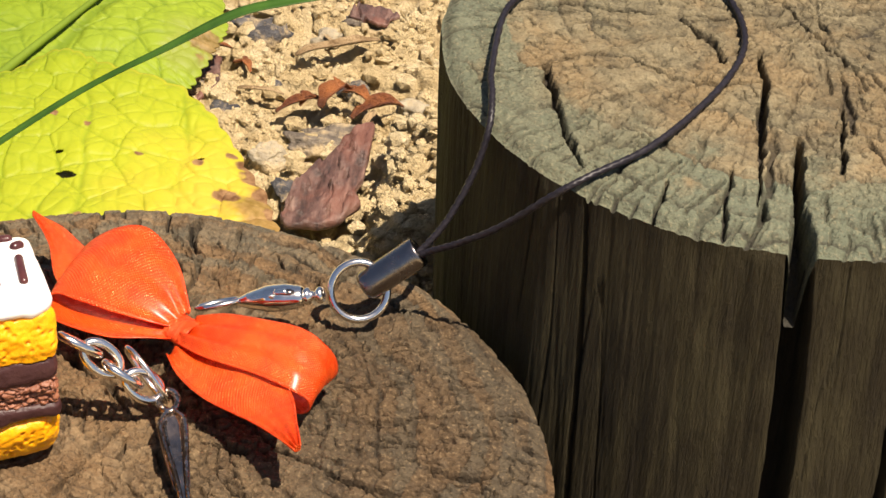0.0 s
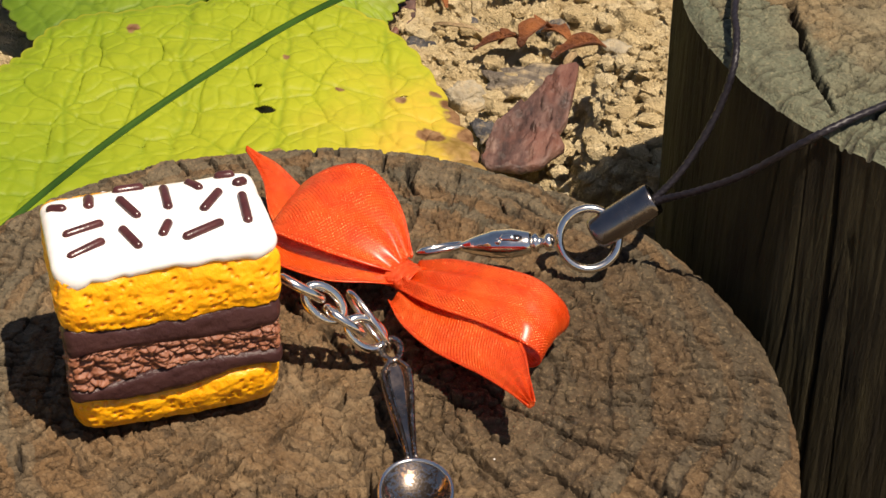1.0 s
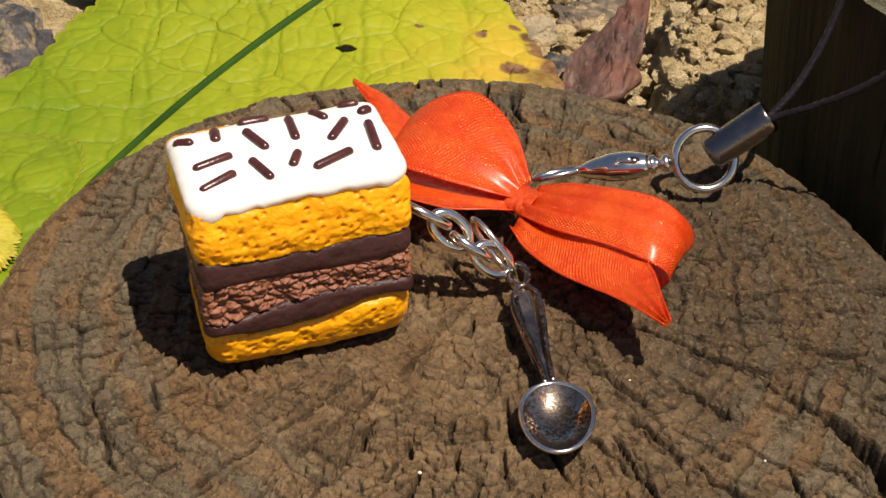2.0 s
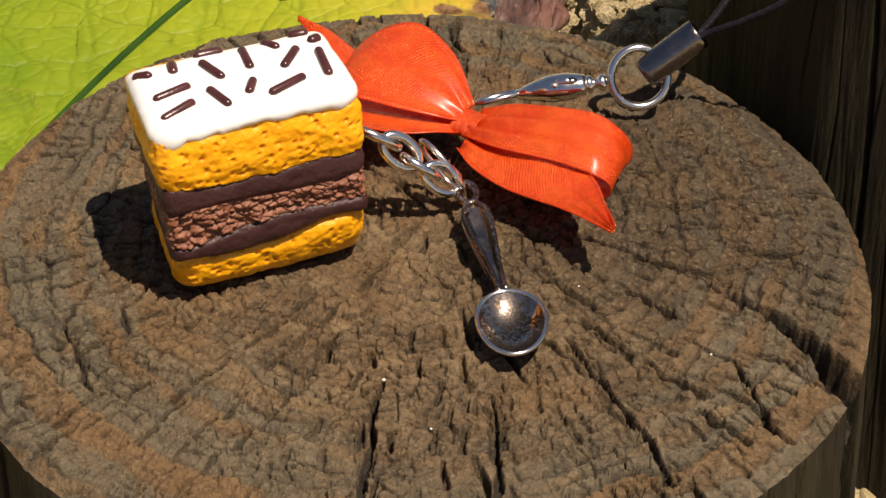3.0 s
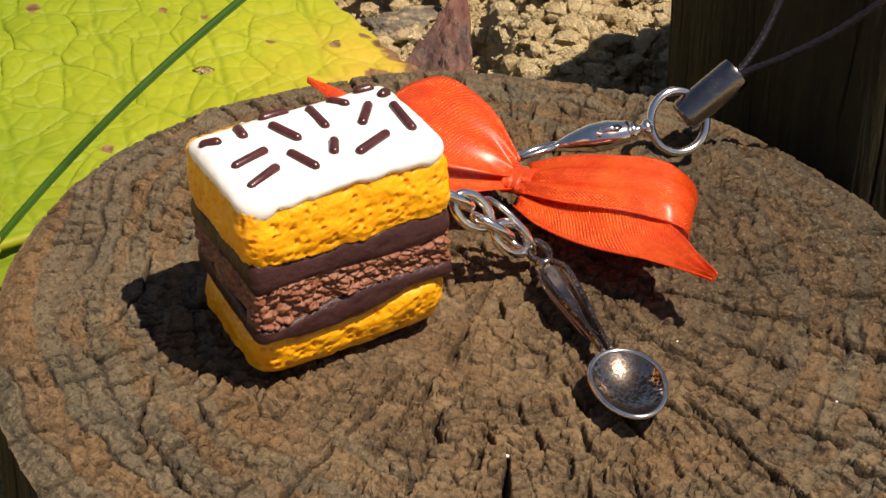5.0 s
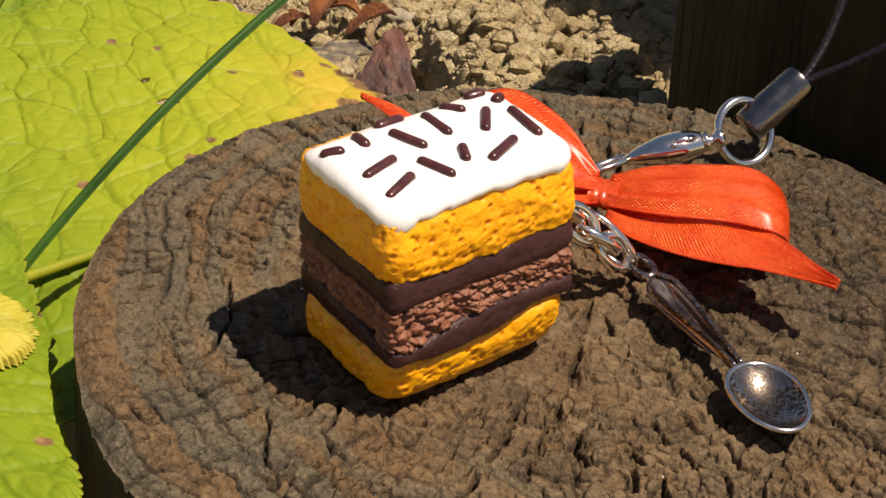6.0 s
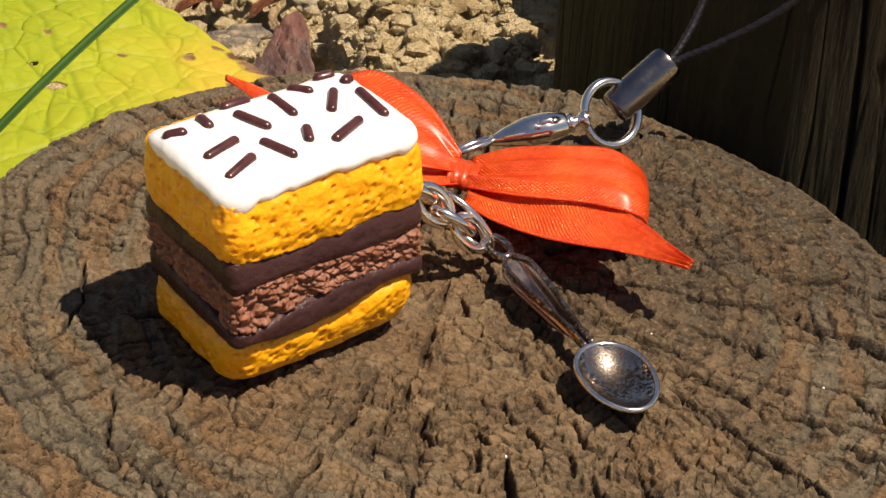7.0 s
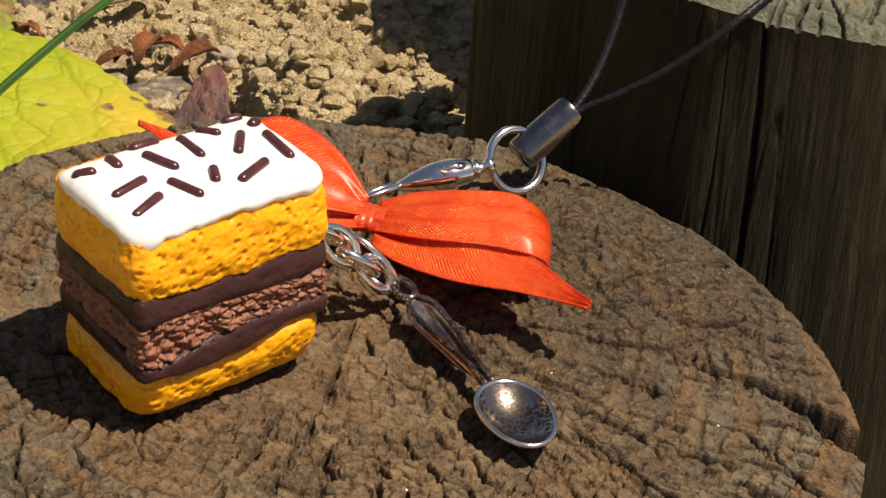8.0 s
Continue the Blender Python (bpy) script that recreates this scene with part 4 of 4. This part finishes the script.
# the handle: a flat tapering tray with a deep channel between rounded edges
N0, N1 = np.array([0.765, -0.57, 0.185]), np.array([0.375, 0.59, 0.27])
s = np.linspace(0, 1, 44)
mid = N0 + np.outer(s, N1 - N0) + np.outer(np.sin(s * np.pi) * 0.02, (0, 0, 1))
wide = 0.036 + 0.09 * step(0.05, 0.85, s) - 0.09 * step(0.84, 1.0, s)
acr = np.array([0.90, 0.37, 0.12])
prof = np.linspace(-1, 1, 15)
grid = mid[:, None] + (wide[:, None] * prof[None])[..., None] * acr
grid[..., 2] -= (0.08 * step(0.85, 0.6, np.abs(prof)))[None] * (step(0.12, 0.4, s) * step(1.0, 0.72, s))[:, None]
part("handle", (grid.reshape(-1, 3), lattice(44, 15)), PLATE, spoon, "tapered handle with a sunk channel", thick=0.05)
for sign in (-1, 1):
    part("raised_edge", tube(mid + acr * (wide * sign * 0.97)[:, None] + np.array([0, 0, 0.02]), 0.024, 8), SPOON, spoon)
part("inner_ridge", tube((mid - acr * (wide * 0.52)[:, None] + np.array([0, 0, -0.02]))[8:40], 0.013, 6), SPOON, spoon)
part("eye_ring", link((0.375, 0.56, 0.28), (0.30, 0.87, 0.27), 0.085, 0.034, 0.1), SPOON, spoon)


# ---- leaves and grass ----
def leaf(name, outline, centre, level, slopes, midrib, material, label, seed, holes=(), spots=(), edge_at=None, curl=0.0, veins=0.70, stem=None, detail=(90, 640)):
    """A puckered leaf. outline: its margin as it lies; midrib: two points; slopes: rise per centimetre in x and y."""
    rows, cols = detail
    loop = along(np.array(list(outline) + [outline[0]], float), cols + 1)[:-1]
    c = np.array(centre, float)
    a = np.arange(cols) / cols
    tooth = 0.06 * np.abs(np.sin(a * np.pi * 62 + 3 * value(a * 14, 0.5, 0, seed))) + 0.05 * fbm(a * 60, 0.2, 0, seed + 1)
    loop = loop + (loop - c) / np.linalg.norm(loop - c, axis=1)[:, None] * tooth[:, None]
    rho = np.linspace(0.0, 1, rows) ** 0.8
    p = c + rho[:, None, None] * (loop - c)[None]
    x, y = p[..., 0], p[..., 1]
    m0, m1 = np.array(midrib[0], float), np.array(midrib[1], float)
    d = (m1 - m0) / np.linalg.norm(m1 - m0)
    s, t = (x - m0[0]) * d[0] + (y - m0[1]) * d[1], -(x - m0[0]) * d[1] + (y - m0[1]) * d[0]
    bent = 0.22 * fbm(x / 1.1, y / 1.1, 0, seed + 2)
    lane = (s - 0.35 * np.abs(t) + bent) / (veins * 1.9)
    rib = np.abs(lane - np.round(lane)) * veins * 1.9
    f1, f2, who = cells(x / veins + 0.12 * value(x / 0.5, y / 0.5, 0, seed + 3), y / veins + 0.12 * value(x / 0.5, y / 0.5, 4.2, seed + 3), None, seed + 4)
    g1, g2, who2 = cells(x / (0.42 * veins) + 0.15 * value(x / 0.25, y / 0.25, 0, seed + 11), y / (0.42 * veins), None, seed + 12)
    vein = np.maximum(step(0.06, 0.0, rib) * 0.55, np.maximum(step(0.12, 0.0, np.abs(t)), np.maximum(0.75 * step(0.07, 0.0, f2 - f1), 0.3 * step(0.10, 0.0, g2 - g1))))
    z = level + slopes[0] * (x - c[0]) + slopes[1] * (y - c[1])
    puff = 0.02 * step(0.0, 0.09, f2 - f1) * step(0.0, 0.08, rib) + 0.045 * np.clip(f2 - f1, 0, 0.5) + 0.014 * step(0.0, 0.3, g2 - g1) - 0.06 * step(0.22, 0.0, np.abs(t))
    z = z + puff * step(1.0, 0.93, rho)[:, None] + 0.16 * fbm(x / 2.2, y / 2.2, 0, seed + 5) - curl * rho[:, None] ** 3 + 0.012 * fbm(x / 0.3, y / 0.3, 0, seed + 6)
    z = z + 0.07 * value(a * 22, 0.5, 0, seed + 7)[None] * step(0.85, 1, rho)[:, None]
    spot, brown = np.zeros(x.shape), step(0.975, 1.0, rho)[:, None] * 0.3 * np.ones(x.shape)
    for sx, sy, sr in spots:
        spot = np.maximum(spot, step(1.0, 0.7, np.hypot(x - sx, y - sy) / sr + 0.35 * fbm(x / 0.12, y / 0.12, 0, seed + 8)))
    ripe = np.zeros(x.shape)
    if edge_at:
        ripe = step(7.0, 1.0, np.hypot(x - edge_at[0], y - edge_at[1]) + fbm(x / 1.5, y / 1.5, 0, seed + 13))
        far = np.hypot(x - edge_at[0], y - edge_at[1])
        brown = np.maximum(brown, step(edge_at[2], edge_at[2] * 0.35, far + 0.5 * fbm(x / 0.7, y / 0.7, 0, seed + 9)))
        spot = np.maximum(spot, step(edge_at[2] * 0.33, edge_at[2] * 0.2, far + 0.3 * fbm(x / 0.3, y / 0.3, 0, seed + 10)) * 0.8)
    verts = np.c_[x.ravel(), y.ravel(), z.ravel()]
    faces = lattice(rows, cols, False, True)
    if holes:
        mids = verts[np.array(faces)[:, 0]][:, :2]
        bad = np.zeros(len(faces), bool)
        for hx, hy, ha, hb in holes:
            bad |= ((mids[:, 0] - hx) / ha) ** 2 + ((mids[:, 1] - hy) / hb) ** 2 < 1
        faces = [f for f, b in zip(faces, bad) if not b]
    ob = thing(name, (c[0], c[1], level), label, "leaf", "broad garden leaves")
    part("blade", (verts, faces), material, ob, floats={"vein": vein.ravel(), "spot": spot.ravel(), "edge": brown.ravel(), "ripe": ripe.ravel()}, thick=0.02)
    if stem:
        part("midrib", tube(along(stem, 24), np.linspace(0.075, 0.035, 24), 10), material, ob, "pale thick midrib",
             floats={"vein": np.zeros(240), "spot": np.zeros(240), "edge": np.full(240, 0.25), "ripe": np.full(240, 0.3)})
    return ob


leaf("broad_leaf", [(0.32, 7.1), (0.18, 7.6), (-0.34, 8.65), (-1.0, 9.75), (-1.76, 10.46), (-2.67, 10.72), (-3.2, 10.85), (-3.7, 10.55), (-4.2, 10.05), (-4.97, 9.65), (-5.55, 9.3),
                    (-5.8, 8.7), (-6.0, 8.2), (-6.1, 7.4), (-6.5, 6.7), (-7.4, 6.0), (-7.9, 4.6), (-7.4, 3.2), (-6.0, 2.6), (-4.8, 2.4), (-3.6, 2.9), (-1.6, 4.6), (-0.2, 6.2)],
     (-3.2, 7.0), -2.42, (-0.01, 0.02), ((-6.6, 3.2), (0.3, 7.1)), LEAF_LIME, "large lime-green puckered leaf yellowing at its tip", 200,
     holes=((-2.56, 7.97, 0.13, 0.07), (-2.75, 8.42, 0.05, 0.05), (-0.98, 8.72, 0.05, 0.06)),
     spots=((-0.50, 7.96, 0.20), (-0.20, 8.55, 0.26), (0.0, 8.15, 0.24), (0.15, 7.75, 0.18), (-0.42, 8.8, 0.14), (-0.62, 8.95, 0.08), (-3.05, 9.3, 0.06), (-1.0, 8.62, 0.10), (-1.75, 8.6, 0.07), (-2.55, 9.1, 0.06), (-4.6, 9.3, 0.10), (-2.45, 6.75, 0.09), (-4.3, 4.1, 0.13), (-3.6, 6.4, 0.08), (-2.2, 7.1, 0.07)),
     edge_at=(0.35, 7.7, 2.7), curl=0.1, stem=[(-7.4, 2.75, -2.35), (-5.5, 3.85, -2.28), (-3.2, 5.2, -2.32), (-1.2, 6.3, -2.36)], detail=(170, 1100))
leaf("broad_leaf", [(-1.6, 13.6), (-1.75, 12.6), (-2.1, 11.7), (-3.2, 10.9), (-4.6, 10.4), (-6.4, 10.6), (-7.4, 12.4), (-6.4, 14.8), (-4.2, 16.2), (-2.2, 15.4)],
     (-4.2, 13.0), -3.15, (0.0, 0.03), ((-4.4, 10.4), (-2.9, 15.4)), LEAF_GREEN, "large green puckered leaf behind the lime one", 230, stem=[(-4.5, 10.9, -3.1), (-3.9, 12.6, -3.05), (-3.1, 14.8, -3.0)], curl=0.25, edge_at=(-1.8, 13.0, 0.9))
leaf("broad_leaf", [(-4.45, 2.6), (-4.36, 1.4), (-4.36, 0.0), (-4.3, -1.0), (-4.5, -1.5), (-5.2, -2.0), (-6.6, -1.8), (-7.6, 0.0), (-7.4, 2.4), (-6.2, 3.9), (-5.0, 4.1), (-4.5, 3.5)],
     (-5.6, 1.0), -0.75, (0.10, -0.16), ((-7.4, -0.4), (-4.5, 1.9)), LEAF_LIME, "lime-green puckered leaf pressed against the post", 250, curl=0.1, spots=((-4.5, -0.35, 0.08),),
     stem=[(-7.4, -0.45, -0.62), (-6.0, 0.7, -0.66), (-4.7, 1.75, -0.68)])
leaf("broad_leaf", [(-4.55, 1.55), (-4.5, 1.15), (-4.75, 0.75), (-5.4, 0.8), (-5.9, 1.4), (-5.5, 1.9), (-4.9, 1.95)],
     (-5.1, 1.3), -0.45, (0.0, -0.1), ((-5.9, 1.3), (-4.5, 1.3)), LEAF_YELLOW, "small faded yellow leaf beside the post", 260, curl=0.1)
leaf("broad_leaf", [(-4.4, 14.9), (-4.5, 14.0), (-5.3, 13.2), (-6.6, 13.4), (-7.2, 14.8), (-6.4, 16.2), (-5.0, 16.2)],
     (-5.7, 14.8), -2.6, (0.0, 0.0), ((-7.0, 15.0), (-4.5, 14.4)), LEAF_YELLOW, "yellow-green leaf at the back of the bed", 270, curl=0.15)

blade_path = along([(-6.75, 1.4, -4.4), (-6.04, 2.0, -3.29), (-4.8, 3.0, -1.73), (-3.38, 4.0, -0.44), (-1.8, 5.0, 0.60), (-0.66, 5.4, 1.25), (0.02, 5.7, 1.58), (0.55, 5.85, 1.71), (1.08, 6.0, 1.79), (1.67, 6.1, 1.93)], 120)
w = (0.052 + 0.055 * step(0.45, 0.75, np.linspace(0, 1, 120))) * np.sin(np.pi * np.clip(np.linspace(0.12, 1.0, 120), 0, 1)) ** 0.5
acr = np.cross(np.gradient(blade_path, axis=0), (0, 0, 1.0))
acr /= np.linalg.norm(acr, axis=1)[:, None]
gr = np.stack([blade_path + acr * w[:, None] * k + np.array([0, 0, 0.03 * abs(k)]) for k in (-1, -0.5, 0, 0.5, 1)], 1)
solo("grass_blade", (gr.reshape(-1, 3), lattice(120, 5)), GRASS, "long thin green grass blade arching past the post", "grass", (-6.75, 1.4, -4.4), thick=0.012)


# ---- litter on the soil ----
def seat(x, y):
    return float(ground_height(np.array([x]), np.array([y]))[0])


for x, y, sx, sy, sz, turn, material, label in (
        (-1.25, 15.1, 0.46, 0.36, 0.34, 0.4, STONE_DARK, "dark grey rounded stone half sunk in soil"),
        (0.39, 13.7, 0.22, 0.19, 0.17, 1.0, STONE_DARK, "small dark grey pebble on the soil"),
        (-0.84, 13.7, 0.20, 0.15, 0.12, 0.3, STONE_DARK, "small blue-grey pebble on the soil"),
        (-0.59, 11.5, 0.28, 0.20, 0.2, 0.5, STONE_PALE, "pale angular stone on the soil"),
        (0.30, 12.35, 0.48, 0.26, 0.10, 0.1, STONE_GREY, "flat grey-brown stone on the soil"),
        (0.05, 11.9, 0.36, 0.22, 0.14, 0.4, STONE_GREY, "flat grey-brown stone on the soil"),
        (-2.1, 13.1, 0.34, 0.26, 0.16, 0.8, STONE_GREY, "grey-brown stone at the leaf's edge"),
        (-1.45, 12.6, 0.22, 0.16, 0.12, 1.2, STONE_DARK, "small dark pebble on the soil"),
        (0.30, 15.6, 0.40, 0.24, 0.14, 0.2, STONE_GREY, "grey-brown stone on the soil"),
        (-0.1, 10.6, 0.30, 0.20, 0.15, 2.0, STONE_DARK, "dark stone under the bark chip"),
        (-7.3, 9.2, 0.75, 0.95, 0.6, 0.2, STONE_DARK, "large blue-grey stone beside the leaf"),
        (1.35, 13.3, 0.26, 0.2, 0.16, 0.2, STONE_PALE, "pale stone on the soil"),
        (-0.2, 14.9, 0.26, 0.18, 0.14, 0.9, STONE_PALE, "pale stone on the soil")):
    z = seat(x, y)
    solo("stone", ball((x, y, z + sz * 0.18), (sx, sy, sz), 0.85, int(x * 97 + y * 31) % 900, 4, turn, 0.7), material, label, "stone", (x, y, z - sz * 0.3), "stones on the soil")


def chip(name, outline, z0, slope, thickness, material, label, seed):
    """A thin uneven chip of bark, lying on a slope."""
    n = 90
    pts = np.array(list(outline) + [outline[0]], float)
    at = np.concatenate([[0], np.cumsum(np.hypot(*np.diff(pts, axis=0).T))])
    loop = np.stack([np.interp(np.arange(n) / n * at[-1], at, pts[:, k]) for k in (0, 1)], 1)
    c = loop.mean(0)
    loop = loop + (loop - c) * 0.10 * fbm(np.arange(n) / 4.0, 0.3, 0, seed)[:, None]
    rings = [(1.0, -0.5), (1.01, -0.15), (1.0, 0.4), (0.97, 0.55), (0.9, 0.58)] + [(k / 24, 0.6) for k in range(20, 0, -1)]
    verts = []
    for k, h in rings:
        p = c + (loop - c) * k
        z = z0 + slope[0] * (p[:, 0] - c[0]) + slope[1] * (p[:, 1] - c[1]) + thickness * h + 0.10 * fbm(p[:, 0] / 0.3, p[:, 1] / 0.9, 0, seed + 1) + 0.07 * np.round(2.2 * fbm(p[:, 0] / 0.4, p[:, 1] / 0.7, 0, seed + 2))
        verts.append(np.c_[p, z])
    v = np.vstack(verts)
    f = lattice(len(rings), n, False, True) + [tuple(range((len(rings) - 1) * n, len(rings) * n)), tuple(range(n))[::-1]]
    return solo(name, (v, f), material, label, "bark", (c[0], c[1], z0 - thickness), "bark chips")


chip("bark_chip", [(0.92, 11.72), (0.56, 11.40), (0.23, 10.89), (0.0, 10.22), (-0.07, 9.7), (0.04, 9.44), (0.34, 9.48), (0.60, 9.58), (0.74, 9.66), (0.97, 10.05), (0.84, 10.27), (0.91, 10.56), (0.95, 11.15)], -3.66, (0.05, 0.10), 0.12, BARK,
     "flat red-brown bark chip leaning on the soil", 300)
chip("bark_chip", [(-1.7, 13.9), (-2.2, 13.5), (-2.3, 12.9), (-1.9, 12.6), (-1.6, 13.2)], -4.0, (0.0, 0.1), 0.08, BARK, "small brown bark chip on the soil", 310)
chip("bark_chip", [(0.6, 15.9), (0.1, 15.9), (0.0, 15.6), (0.5, 15.4), (0.8, 15.6)], -3.95, (0.0, 0.1), 0.06, BARK, "small brown bark chip on the soil", 320)


def curled(name, a, b, wide, arch, material, label, category, seed):
    """A dry curled strip from a to b."""
    a, b = np.array(a, float), np.array(b, float)
    s = np.linspace(0, 1, 24)
    path = a + np.outer(s, b - a) + np.outer(np.sin(s * np.pi) * arch, (0, 0, 1)) + 0.05 * np.c_[value(s * 4, 0.1, 0, seed), value(s * 4, 0.6, 0, seed), 0 * s]
    d = np.cross(b - a, (0, 0, 1.0))
    d /= np.linalg.norm(d)
    w_ = 0.75 * wide * (1 + 0.5 * value(s * 7, 0.3, 0, seed + 3)) * np.sin(np.pi * np.clip(s * 0.94 + 0.04, 0, 1)) ** 0.6
    g = np.stack([path + np.outer(w_ * k, d) + np.outer(0.9 * w_ * k * k, (0, 0, 1)) for k in np.linspace(-1, 1, 7)], 1)
    return solo(name, (g.reshape(-1, 3), lattice(24, 7)), material, label, category, tuple(a), "dry litter", thick=0.018)


G = -4.02
curled("dry_petal", (-0.65, 12.6, G), (0.05, 12.95, G + 0.1), 0.09, 0.12, PETAL, "curled rust-brown dry petal on the soil", "petal", 1)
curled("dry_petal", (0.0, 12.7, G + 0.1), (0.35, 13.2, G + 0.2), 0.16, 0.16, PETAL, "curled rust-brown dry petal on the soil", "petal", 2)
curled("dry_petal", (0.25, 13.2, G + 0.1), (0.75, 13.0, G + 0.05), 0.12, 0.14, PETAL, "curled rust-brown dry petal on the soil", "petal", 3)
curled("dry_petal", (0.45, 12.65, G), (1.2, 13.05, G + 0.1), 0.14, 0.14, PETAL, "curled rust-brown dry petal on the soil", "petal", 4)
curled("dry_petal", (-1.55, 13.85, G), (-1.15, 13.6, G + 0.05), 0.08, 0.08, PETAL, "curled rust-brown dry petal on the soil", "petal", 5)
curled("dry_petal", (-2.0, 13.9, G), (-1.65, 14.2, G + 0.05), 0.10, 0.12, PETAL, "curled dark red dry petal on the soil", "petal", 6)
curled("dry_petal", (-0.1, 13.0, G + 0.05), (-0.35, 12.7, G + 0.1), 0.08, 0.12, PETAL, "curled rust-brown dry petal on the soil", "petal", 7)
curled("dry_stalk", (-0.65, 14.1, G + 0.1), (0.62, 14.8, G + 0.15), 0.10, 0.05, DRY, "flat tan dry stalk lying on the soil", "stalk", 8)
curled("dry_stalk", (-1.35, 13.15, G), (-0.6, 13.05, G + 0.05), 0.04, 0.06, DRY, "thin tan dry stalk lying on the soil", "stalk", 9)
curled("dry_stalk", (0.74, 12.3, G), (0.72, 12.8, G + 0.1), 0.06, 0.1, DRY, "short yellow dry stalk on the soil", "stalk", 10)
curled("dry_stalk", (-0.4, 15.0, G), (-0.05, 14.6, G + 0.05), 0.03, 0.05, DRY, "thin dark dry stalk on the soil", "stalk", 11)

# crumbs of soil, too many to count
rng = random.Random(5)
crumbs = []
unit = ball((0, 0, 0), (1, 1, 1), 0.0, 0, 1)
for _ in range(5200):
    x, y = rng.uniform(-3.2, 5.0), rng.uniform(8.2, 17.5)
    if rng.random() < 0.35:
        x, y = rng.uniform(0.9, 3.9), rng.uniform(8.2, 12.2)
    size = 0.02 + 0.15 * rng.random() ** 4.0
    v = unit[0] * (size * np.array([rng.uniform(0.7, 1.3), rng.uniform(0.7, 1.3), rng.uniform(0.6, 1.0)]))
    v = v * (1 + 0.45 * value(unit[0][:, 0] * 1.7 + x * 9, unit[0][:, 1] * 1.7 + y * 9, unit[0][:, 2] * 1.7, 7))[:, None]
    crumbs.append((v, x, y, size))
heights = ground_height(np.array([c[1] for c in crumbs]), np.array([c[2] for c in crumbs]))
solo("soil_crumbs", joined(*[(v + np.array([x, y, z + 0.3 * size]), unit[1]) for (v, x, y, size), z in zip(crumbs, heights)]), SOIL,
     "loose crumbs of dry sandy soil", "soil", (0, 12, -4.2), kind="stuff", smooth=False)

# grit on the post
grit = [ball((x, y, 0.015), (r, r, r * 0.8), 0.3, n, 1) for n, (x, y, r) in enumerate(((-0.16, -1.64, 0.02), (-0.29, -1.57, 0.018), (1.42, -0.2, 0.012), (-2.4, 0.9, 0.012), (2.6, -1.0, 0.012), (0.3, -2.2, 0.012)))]
solo("grit", joined(*grit), GRAIN, "few white sand grains on the post top", "grit", (0, -1.5, 0), kind="stuff")
